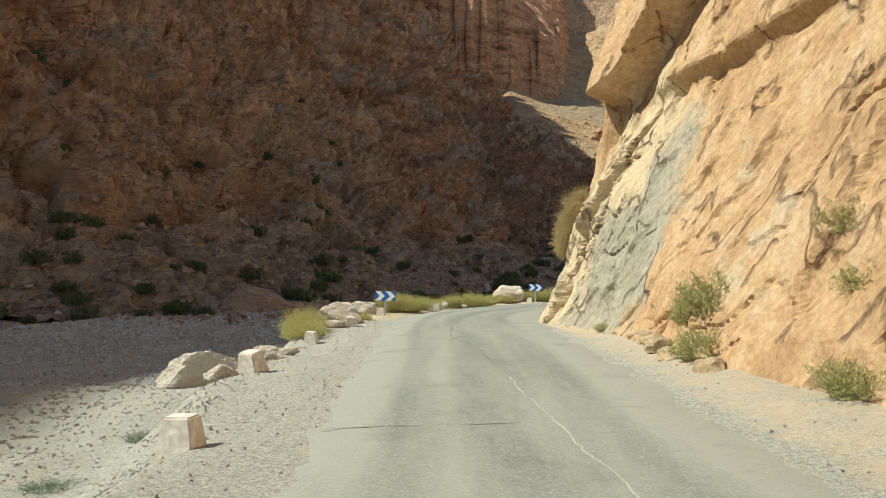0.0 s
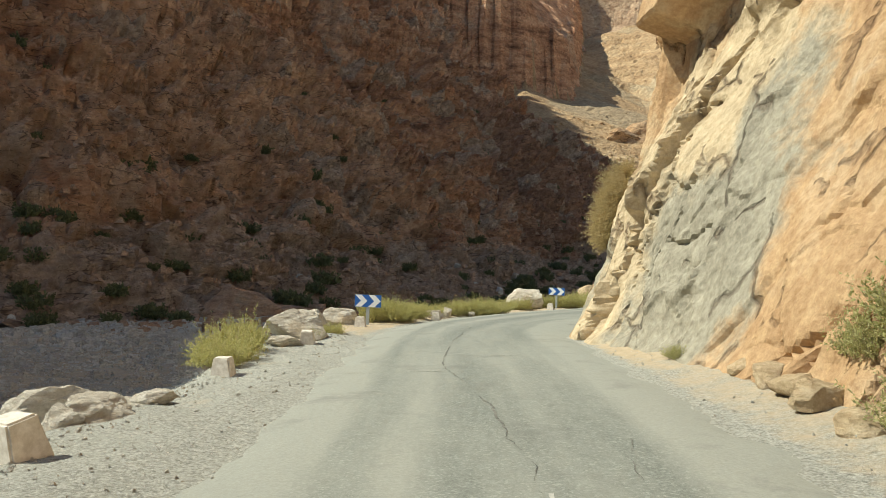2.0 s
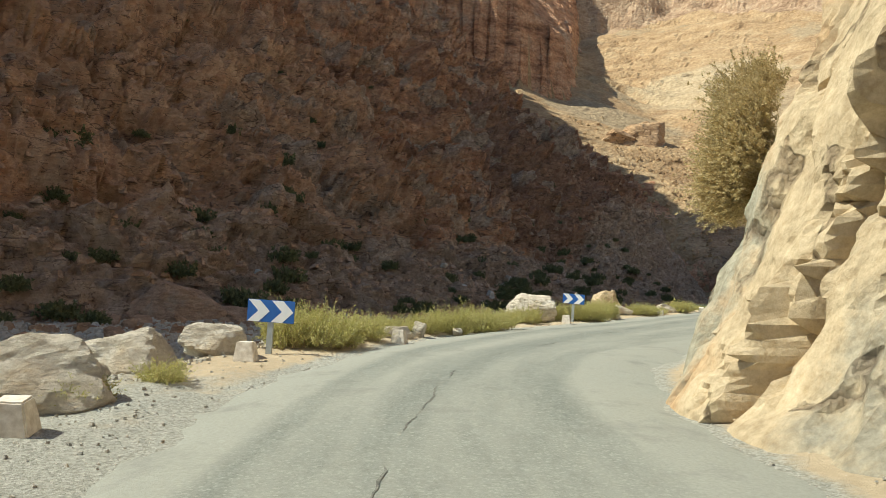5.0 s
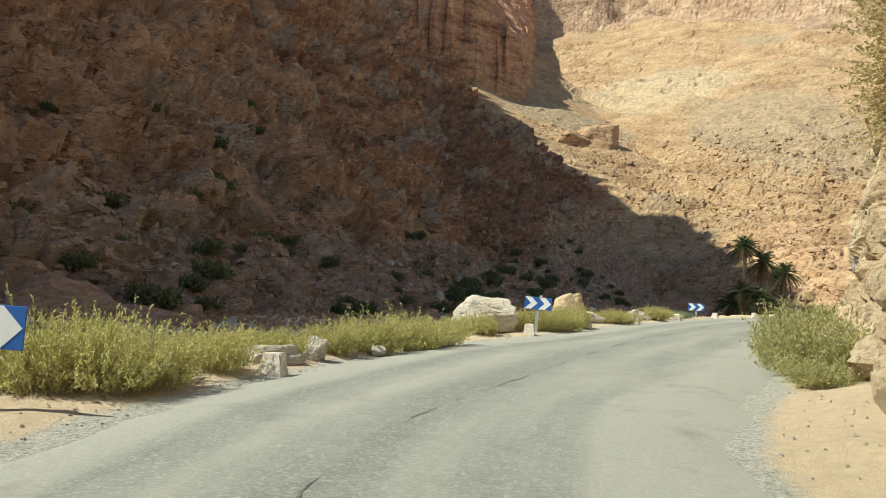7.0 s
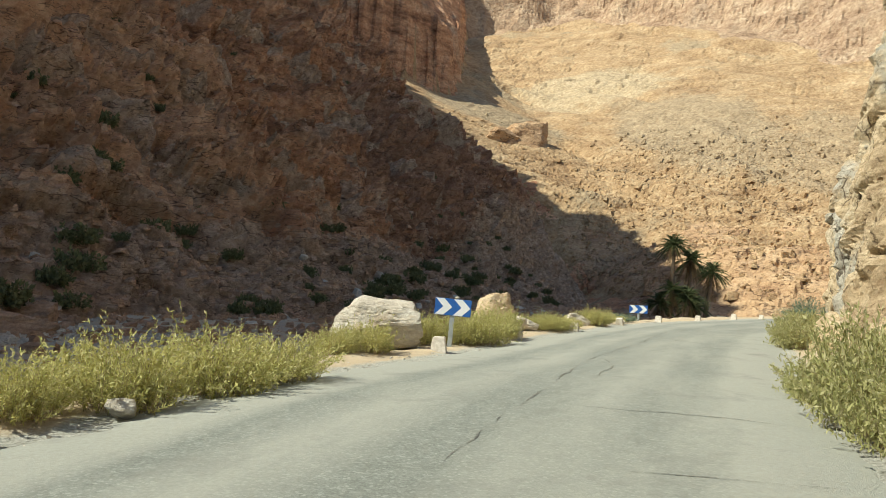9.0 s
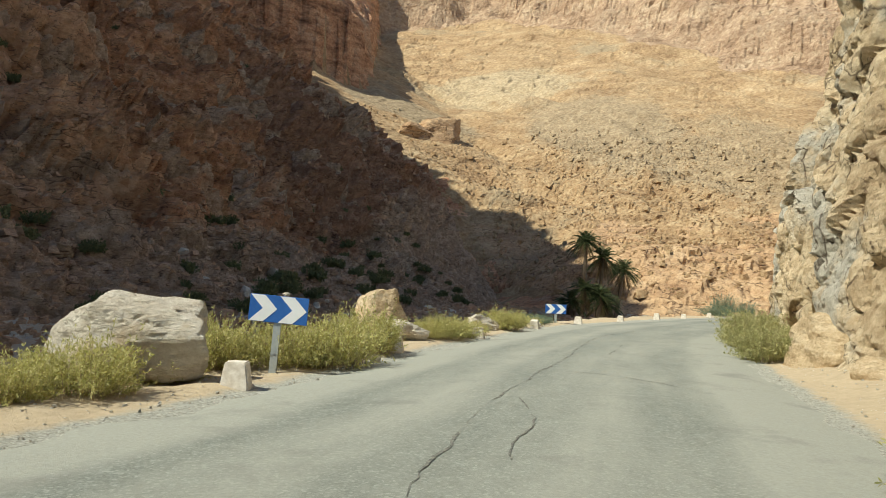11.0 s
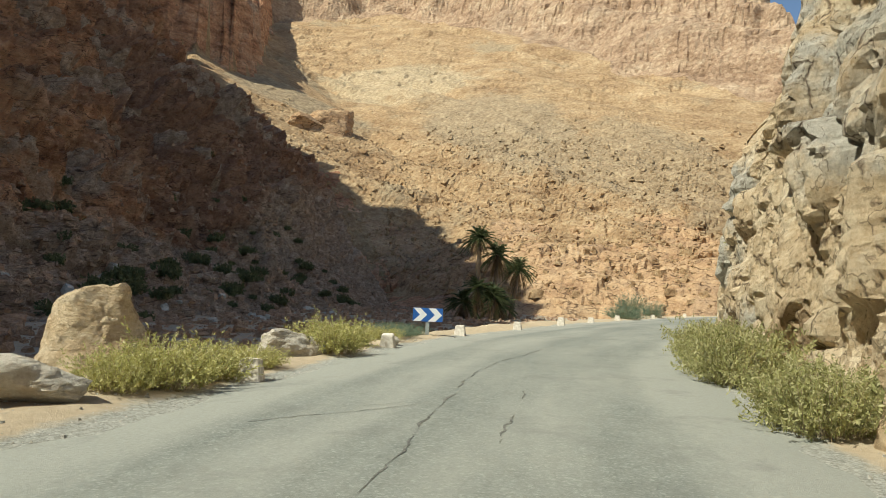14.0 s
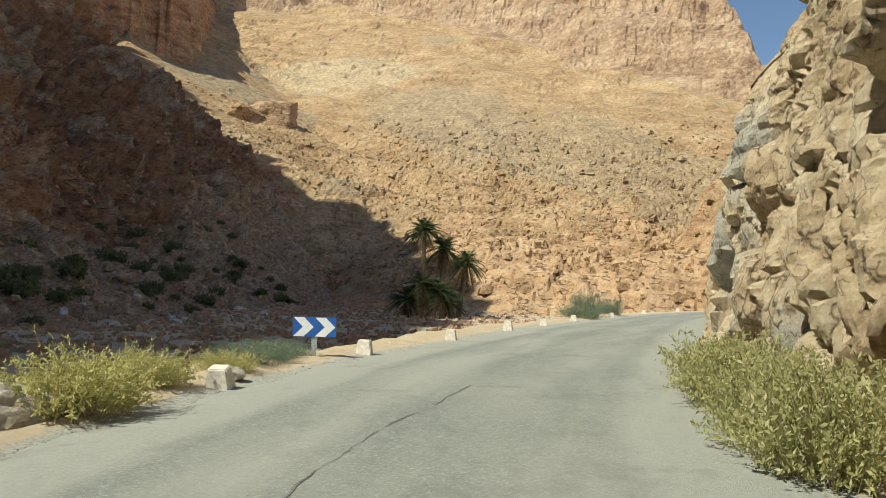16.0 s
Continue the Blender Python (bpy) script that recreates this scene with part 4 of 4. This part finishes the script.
boulder("rock_outcrop", 80, 302, 19, 14, 17, 311, ROCK_BLOCK, "blocky reddish-ochre rock outcrop on the sunlit hillside", 10, 0.55, "hillside outcrops", 5, float(slope_at(80, 302)[0, 2]),
        ((1, -0.1, 0.1, 0.85), (-0.15, -0.1, 1, 0.8), (-1, 0, 0.3, 0.95), (-0.35, -1, 0.4, 0.8), (0.7, -0.7, 0.1, 0.85), (0, 1, 0.2, 0.9), (0, 0, -1, 0.9), (-0.7, -0.2, 0.7, 0.85)))
boulder("rock_outcrop", 69, 300, 18, 12, 8, 327, ROCK_BLOCK, "low broken ochre rock outcrop on the sunlit hillside", 20, 0.45, "hillside outcrops", 5, float(slope_at(69, 300)[0, 2]))


# ---- shrubs ----
def shrub(seed, leaf, stems=420, leaves=30, blade=0.05, spread=1.0, label="", fine=0.14, wild=0.8, tall=0.06):
    """A shrub of about 1 m radius and 1 m height: many thin stems fan out from the base, set all along with narrow leaves."""
    rnd = np.random.RandomState(seed)
    lv, lf, tv, tf = [], [], [], []
    for s in range(stems):
        a, r0 = rnd.uniform(0, 2 * math.pi), rnd.uniform(0, 0.6) ** 0.8
        start = np.array([math.cos(a) * r0, math.sin(a) * r0, -0.04])
        a2 = a + rnd.normal(0, 0.6)
        out = rnd.uniform(0.05, 0.6) * spread
        lift = rnd.uniform(0.25, 1.0) * (1 - 0.4 * r0) * (rnd.uniform(1.15, 1.5) if rnd.uniform() < tall else 1)
        tip = start + np.array([math.cos(a2) * out, math.sin(a2) * out, lift])
        mid = (start + tip) / 2 + rnd.normal(0, 0.09, 3) + np.array([0, 0, 0.1])
        t = np.linspace(0, 1, 5)[:, None]
        curve = (1 - t) ** 2 * start + 2 * t * (1 - t) * mid + t**2 * tip
        side = np.array([-math.sin(a2), math.cos(a2), 0]) * 0.005
        n0 = len(tv)
        for q, th in zip(curve, (1, 0.85, 0.7, 0.5, 0.25)):
            tv += [q - side * th, q + side * th]
        tf += [(n0 + 2 * i, n0 + 2 * i + 1, n0 + 2 * i + 3, n0 + 2 * i + 2) for i in range(4)]
        u = rnd.uniform(0.22, 1.02, leaves)[:, None]
        q = (1 - u) ** 2 * start + 2 * u * (1 - u) * mid + u**2 * tip
        d = 2 * (1 - u) * (mid - start) + 2 * u * (tip - mid)
        d /= np.linalg.norm(d, axis=1)[:, None]
        d = d + rnd.normal(0, wild, (leaves, 3))
        d /= np.linalg.norm(d, axis=1)[:, None]
        w = np.cross(d, rnd.normal(0, 1, (leaves, 3)))
        w /= np.linalg.norm(w, axis=1)[:, None] + 1e-9
        ln = blade * rnd.uniform(0.6, 1.6, leaves)[:, None]
        n0 = 4 * leaves * s
        quad = np.stack([q, q + d * ln * 0.5 + w * ln * fine, q + d * ln, q + d * ln * 0.5 - w * ln * fine], 1).reshape(-1, 3)
        lv.append(quad)
        lf += [(n0 + 4 * i, n0 + 4 * i + 1, n0 + 4 * i + 2, n0 + 4 * i + 3) for i in range(leaves)]
    e = new("shrub")
    mesh_object("woody_base", tv, tf, TWIG, e)
    mesh_object("foliage", np.concatenate(lv), lf, leaf, e)
    return tagged(e, label, "shrub")


def placed(first, spots, group, zfun=surface_z):
    """Puts a shrub and copies of it at (x, y, radius, height)."""
    rnd = random.Random(len(spots) * 7 + len(group))
    for i, (x, y, r, h) in enumerate(spots):
        m = pose(x, y, zfun(x, y) - 0.03, 0, 0, rnd.uniform(0, 360)) @ Matrix.Diagonal((r, r * rnd.uniform(0.85, 1.15), h, 1))
        ob = first if i == 0 else copy_thing(first, m)
        ob.matrix_basis = m
        tagged(ob, group=group)


dry_a = shrub(11, SHRUB_DRY, 400, 34, 0.062, 1.15, "dry yellow-green broom-like shrub on the road's edge")
dry_b = shrub(12, SHRUB_DRY, 360, 34, 0.064, 1.4, "yellow-green shrub with thin upright stems by the road")
placed(dry_a, [(-4.1, 21.0, 0.65, 0.8), (-4.3, 22.4, 0.65, 0.95), (-3.9, 20.0, 0.5, 0.55), (-4.5, 23.7, 0.6, 0.9), (-2.3, 31.75, 0.7, 0.95), (-1.6, 32.4, 0.7, 0.9), (0.9, 37.9, 0.75, 0.9), (1.75, 39.1, 0.8, 0.95), (-0.6, 35.9, 0.6, 0.6), (0.2, 37.0, 0.65, 0.7), (3.85, 44.85, 0.6, 0.75), (3.2, 44.3, 0.5, 0.6), (5.2, 47.6, 0.7, 0.95), (7.1, 48.2, 0.9, 1.0),
               (10.9, 54.3, 0.75, 0.72), (11.6, 55.2, 0.7, 0.65), (14.3, 58.7, 0.8, 0.8), (15.2, 60.3, 0.65, 0.6), (8.0, 50.2, 0.75, 1.0)], "roadside shrubs")
placed(dry_b, [(-1.7, 31.8, 0.55, 0.8), (-2.2, 32.4, 0.6, 0.95), (-1.0, 33.7, 0.55, 0.75), (-1.3, 35.6, 0.55, 0.65), (2.4, 40.2, 0.65, 0.72), (6.3, 47.9, 0.75, 0.85), (8.3, 50.8, 0.5, 0.7), (10.35, 53.7, 0.5, 0.6), (12.4, 56.4, 0.5, 0.45), (16.6, 61.9, 0.5, 0.42), (-3.3, 25.2, 0.4, 0.42), (-3.0, 27.0, 0.35, 0.4), (4.6, 46.0, 0.45, 0.5)], "roadside shrubs")
green_a = shrub(21, SHRUB_GREEN, 460, 40, 0.056, 1.5, "dusty grey-green bush against the rock wall", 0.17, 1.2, 0.03)
placed(green_a, [(5.1, 13.7, 0.65, 0.75), (5.45, 9.3, 0.55, 0.6), (8.4, 35.0, 0.75, 1.15), (9.35, 37.3, 0.8, 1.6), (8.9, 36.2, 0.8, 1.4), (7.75, 34.0, 0.45, 0.5), (10.4, 39.3, 0.7, 0.8), (17.75, 50.1, 0.85, 1.0), (20.4, 53.8, 1.0, 1.3), (21.3, 55.0, 0.8, 1.15), (22.6, 56.5, 0.95, 1.3), (23.9, 58.0, 0.8, 1.0), (18.5, 50.9, 0.5, 0.8), (4.7, 20.3, 0.3, 0.32), (6.0, 12.3, 0.6, 0.6), (6.4, 10.4, 0.7, 0.6)], "bushes along the rock wall")
olive = shrub(23, SHRUB_GREEN, 460, 36, 0.055, 1.3, "olive-green bush growing from a ledge of the rock wall", 0.2, 1.1, 0.03)
placed(olive, [(5.7, 14.4, 0.9, 1.05), (5.4, 15.3, 0.5, 0.65), (6.6, 11.4, 0.5, 0.7), (6.25, 10.2, 0.5, 0.55), (28.5, 60.8, 0.7, 1.2), (29.3, 61.6, 0.6, 0.9)], "ledge bushes", lambda x, y: {14.4: 0.75, 15.3: 0.55, 11.4: 2.2, 10.2: 1.3}.get(y, 2.9))
hang = shrub(22, SHRUB_STRAW, 560, 36, 0.055, 1.2, "dry straw-coloured bush hanging from the rock wall", 0.22, 1.2)
for i, (x, y, z, r, h, lean) in enumerate([(5.3, 28.0, 3.8, 0.5, 0.75, -45), (5.15, 27.9, 3.3, 0.55, 0.85, -75), (5.0, 28.0, 2.8, 0.45, 0.7, -105), (5.6, 28.5, 3.5, 0.65, 0.85, -70), (5.7, 28.8, 4.3, 0.6, 0.9, -40), (5.75, 29.0, 3.0, 0.55, 0.7, -95)]):
    m = pose(x, y, z, 0, lean, 12) @ pose(0, 0, 0, 0, 0, 70 * i) @ Matrix.Diagonal((r, r, h, 1))
    ob = hang if i == 0 else copy_thing(hang, m)
    ob.matrix_basis = m
    tagged(ob, group="hanging bushes")
blue_a = shrub(31, SHRUB_BLUE, 260, 24, 0.06, 1.3, "low blue-green shrub by the road")
placed(blue_a, [(17.6, 63.7, 0.7, 0.5), (18.2, 64.5, 0.65, 0.5), (17.0, 63.0, 0.6, 0.5), (-5.0, 12.0, 0.3, 0.2), (-5.6, 10.2, 0.35, 0.2), (41.6, 83.2, 1.4, 1.0), (44.3, 85.9, 1.1, 2.1), (48.5, 88.3, 0.9, 1.5), (4.9, 23.4, 0.3, 0.12)], "blue-green shrubs")

# dark shrubs dotted over the shaded mountainside
far_shrub = shrub(41, SHRUB_DARK, 90, 16, 0.17, 1.1, "small dark shrub on the shaded rocky slope", 0.3, 0.9)
rnd = random.Random(5)
spots = []
foot = BASE_LINE[(BASE_LINE[:, 1] > 12) & (BASE_LINE[:, 1] < 172)]
while len(spots) < 290:
    i = rnd.randrange(len(foot) - 1)
    d = foot[i + 1] - foot[i]
    up = rnd.uniform(-3, 17) if rnd.random() < 0.86 else rnd.uniform(17, 45)
    x, y = foot[i] + d * rnd.random() + up * np.array([-d[1], d[0]]) / np.hypot(*d)
    s = rnd.uniform(0.6, 1.7)
    spots.append((x, y, s * 0.85, s * 1.1))
placed(far_shrub, spots, "mountain shrubs", lambda x, y: max(float(mountain_at(x, y)[0, 2]), float(ground_z(x, y)[0])))


# ---- palms ----
def palm(x, y, z, height, seed, dead=0.35, tilt=0, turn=0):
    rnd = np.random.RandomState(seed)
    e = new("palm_tree")
    bm = bmesh.new()
    rings = 14
    prev = None
    for i in range(rings):
        zz = height * i / (rings - 1)
        r = 0.34 - 0.1 * i / rings + (0.05 if i % 2 else 0)
        ring = [bm.verts.new((math.cos(a) * r + 0.25 * math.sin(i / rings * 2), math.sin(a) * r, zz)) for a in np.linspace(0, 2 * math.pi, 9)[:-1]]
        if prev:
            for k in range(8):
                bm.faces.new((prev[k], prev[(k + 1) % 8], ring[(k + 1) % 8], ring[k]))
        prev = ring
    part("trunk", bm, PALM_BARK, e)
    head = np.array([0.22, 0, height])
    for name, count, material, lo, hi in (("crown", 64, PALM_LEAF, -0.5, 1.35), ("dry_skirt", int(30 * dead), PALM_DEAD, -1.4, -0.7)):
        vs, fs = [], []
        for k in range(count):
            az, el = rnd.uniform(0, 2 * math.pi), rnd.uniform(lo, hi)
            ln = rnd.uniform(2.3, 3.5)
            flat = np.array([math.cos(az), math.sin(az), 0])
            side = np.array([-math.sin(az), math.cos(az), 0])
            for j in range(22):
                u = (j + 1.5) / 23
                droop = 0.45 * u * u * ln
                q = head + flat * ln * u * math.cos(el) + np.array([0, 0, ln * u * math.sin(el) - droop])
                for sgn in (-1, 1):
                    l2 = 0.62 * math.sin(math.pi * min(1, u * 0.85 + 0.12)) + 0.1
                    d = flat * math.cos(el) * 0.75 + side * sgn * 0.75 + np.array([0, 0, 0.55 * math.sin(el) - 0.25]) + rnd.normal(0, 0.08, 3)
                    d *= l2 / np.linalg.norm(d)
                    w_ = flat * 0.035 + np.array([0, 0, 0.03])
                    n0 = len(vs)
                    vs += [q - w_, q + w_, q + d]
                    fs.append((n0, n0 + 1, n0 + 2))
        mesh_object(name, vs, fs, material, e)
    e.matrix_basis = pose(x, y, z, tilt, tilt * 0.4, turn)
    return tagged(e, "tall date palm with a shaggy crown in the river bed", "palm tree", "palms in the river bed")


palm(56.4, 133.8, -2.6, 11.6, 1)
palm(59.4, 134.6, -2.6, 9.4, 2, 0.8, 3)
palm(63.4, 136.0, -2.6, 7.8, 3, 0.5, 6, 40)
palm(55.4, 131.8, -2.6, 4.4, 4, 0.6)
palm(57.6, 131.2, -2.6, 3.4, 5, 0.3)
palm(54.0, 133.0, -2.6, 2.4, 6, 0.5)
palm(59.2, 132.4, -2.6, 2.2, 7, 0.4)


# ---- cracks in the asphalt ----
def crack(line, width, seed, filler):
    p = resample(line, 0.07)
    nrm = np.gradient(p, axis=0)
    nrm = np.stack([-nrm[:, 1], nrm[:, 0]], 1)
    nrm /= np.linalg.norm(nrm, axis=1)[:, None]
    q3 = np.column_stack([p, 0 * p[:, 0]])
    p = p + nrm * (0.04 * fbm(q3 * 1.2, 3, seed) + 0.022 * fbm(q3 * 6, 3, seed + 1))[:, None]
    wd = width * ((0.8 + 0.5 * fbm(q3 * 1.6, 4, seed + 2)).clip(0.4, 1.3) if filler is DUST else (0.5 + 1.1 * fbm(q3 * 1.6, 4, seed + 2)).clip(0.03, 1.3))
    verts, k = [], len(p)
    for s in (-0.5, 0.5):
        e = p + nrm * (s * wd)[:, None]
        xy = e
        dl, dr = -side_of(LEFT_LINE, e), side_of(RIGHT_LINE, e)
        ww = dl / np.maximum(dl + dr, 0.1)
        zz = road_z(e[:, 1]) + 0.05 * (1 - (2 * ww - 1) ** 2) + 0.008 * fbm(np.column_stack([e, 0 * ww]) * 0.8, 3, 23) + 0.006
        verts.append(np.column_stack([xy, zz]))
    faces = [(i, i + 1, k + i + 1, k + i) for i in range(k - 1)]
    ob = mesh_object("crack", np.concatenate(verts), faces, filler)
    ob.parent = road
    return ob


for i, (line, width) in enumerate([
        ([(1.78, 2.0), (1.62, 5.9), (1.53, 7.4), (1.36, 9.4), (1.18, 12.4)], 0.034), ([(1.18, 12.4), (1.0, 14.6), (0.66, 17.6), (0.35, 19.0), (0.25, 21.0), (0.5, 25.0), (0.95, 28.5), (1.46, 30.2), (2.45, 32.25), (3.77, 35.0), (6.59, 40.5), (7.83, 42.96), (9.68, 45.9), (11.76, 48.97), (14.0, 52.4), (16.55, 55.96), (19.68, 59.1)], 0.026), ([(4.15, 35.1), (5.5, 34.9), (6.87, 34.6)], 0.02), ([(6.06, 38.0), (7.2, 37.6), (8.31, 37.05)], 0.016), ([(0.74, 34.02), (2.09, 33.98)], 0.016), ([(-1.04, 23.04), (-0.1, 22.8)], 0.016), ([(0.44, 21.04), (1.74, 21.02)], 0.016), ([(12.1, 52.0), (14.0, 52.37)], 0.018),
        ([(-1.46, 8.77), (0.0, 8.8), (1.24, 8.82)], 0.02), ([(-1.78, 18.95), (-0.6, 18.93), (0.3, 18.98)], 0.02), ([(0.68, 20.85), (1.58, 21.0)], 0.015),
        ([(7.5, 41.14), (8.0, 42.0), (8.5, 42.94), (8.9, 44.2)], 0.02), ([(10.88, 47.21), (11.39, 46.56), (11.72, 45.87), (12.0, 44.88)], 0.02),
        ([(11.5, 51.5), (11.99, 51.72), (12.69, 51.89), (13.53, 52.17)], 0.02), ([(13.47, 50.13), (13.9, 50.8), (14.4, 51.43), (15.0, 52.3), (15.43, 52.94)], 0.025), ([(19.68, 59.0), (20.67, 58.73)], 0.02), ([(2.2, 11.5), (2.0, 13.0), (2.2, 14.2)], 0.015)]):
    crack(line, width, 900 + 7 * i, DUST if i == 0 else TAR)


# ---- loose stones ----
def stones_field(name, spots, material, label, seed):
    """Many small angular stones in one mesh: rows of x, y, z, size."""
    rnd = np.random.RandomState(seed)
    unit = np.array([(-1, -1, -1), (1, -1, -1), (1, 1, -1), (-1, 1, -1), (-1, -1, 1), (1, -1, 1), (1, 1, 1), (-1, 1, 1)], float) * 0.5
    cube = np.array([(0, 3, 2, 1), (4, 5, 6, 7), (0, 1, 5, 4), (1, 2, 6, 5), (2, 3, 7, 6), (3, 0, 4, 7)])
    n = len(spots)
    shape = unit[None] * rnd.uniform(0.6, 1.2, (n, 1, 3)) * np.array([1, 0.8, 0.6])
    shape[:, 4:, :2] *= rnd.uniform(0.35, 0.9, (n, 1, 2))
    shape += rnd.uniform(-0.17, 0.17, (n, 8, 3))
    a = rnd.uniform(0, 6.28, n)
    c, s = np.cos(a)[:, None], np.sin(a)[:, None]
    sx = shape[:, :, 0] * c - shape[:, :, 1] * s
    sy = shape[:, :, 0] * s + shape[:, :, 1] * c
    out = np.stack([sx, sy, shape[:, :, 2]], 2) * spots[:, None, 3:4] + spots[:, None, :3]
    faces = (cube[None] + 8 * np.arange(n)[:, None, None]).reshape(-1, 4)
    return tagged(mesh_object(name, out.reshape(-1, 3), faces, material), label, "stones", kind="stuff")


rs = np.random.RandomState(3)
n = 46000
x, y = -2.6 - 34 * rs.power(0.6, n), rs.uniform(-2, 74, n) * rs.power(2.2, n)
size = 0.02 + (0.035 + 0.17 * smooth(-5, -12, x) + 0.3 * smooth(24, 44, y)) * rs.power(0.4, n)
keep = side_of(LEFT_LINE, np.stack([x, y], 1)) > 1.6
x, y, size = x[keep], y[keep], size[keep]
stones_field("river_stones", np.column_stack([x, y, ground_z(x, y) + 0.1 * size, size]), STONE_GREY, "scattered pale angular stones on the river bed", 4)
n = 20000
u, w2 = rs.uniform(0, 1, n), -44 + 64 * rs.uniform(0, 1, n) ** 0.8
x, y = -24 + 80 * u - 0.84 * w2 + rs.normal(0, 3, n), 58 + 128 * u + 0.54 * w2 + rs.normal(0, 3, n)
size = 0.1 + 0.8 * rs.power(0.25, n)
keep = side_of(LEFT_LINE, np.stack([x, y], 1)) > 6
x, y, size = x[keep], y[keep], size[keep]
at = mountain_at(x, y)
gz = ground_z(x, y)
at = np.where((at[:, 2] < gz)[:, None], np.column_stack([x, y, gz]), at)
stones_field("fallen_rocks", np.column_stack([at[:, :2], at[:, 2] + 0.1 * size, size]), BOULDER_DARK, "fallen brown rocks strewn over the foot of the mountain", 6)
n = 9000
x, y = rs.uniform(-70, 50, n), rs.uniform(60, 200, n)
v_ = side_of(BASE_LINE, np.stack([x, y], 1))
keep = (v_ > 14) & (v_ < 66)
x, y = x[keep], y[keep]
size = 0.2 + 0.9 * rs.power(0.25, len(x))
at = mountain_at(x, y)
stones_field("slope_rocks", np.column_stack([at, size]), ROCK_RED, "loose reddish rocks lying on the mountainside ledges", 8)
n = 30000
x, y = rs.uniform(40, 330, n), rs.uniform(120, 420, n)
at = slope_at(x, y)
keep = (at[:, 2] > 0) & (at[:, 2] < 80) & (rs.uniform(0, 1, n) < np.interp(at[:, 2] + 12 * fbm(at / 25, 2, 73), [0, 45, 62, 80], [1, 1, 0.25, 0.08]))
at = at[keep]
size = 0.45 + 2.1 * rs.power(0.22, len(at))
stones_field("hillside_rocks", np.column_stack([at, size]), ROCK_TAN, "ochre blocks scattered over the sunlit scree", 9)
n = 60000
x, y = rs.uniform(-5, 26, n), rs.uniform(1, 64, n)
xy = np.stack([x, y], 1)
dl, dr = side_of(LEFT_LINE, xy), -side_of(RIGHT_LINE, xy)
keep = ((dl > -0.1) & (dl < 2.4)) | ((dr > 0.0) & (dr < 1.6) & (rs.uniform(0, 1, n) < 0.5))
x, y = x[keep], y[keep]
size = 0.01 + 0.036 * rs.power(0.3, len(x))
stones_field("roadside_gravel", np.column_stack([x, y, ground_z(x, y) + 0.3 * size, size]), STONE_GREY, "loose pale gravel along the road's edges", 7)
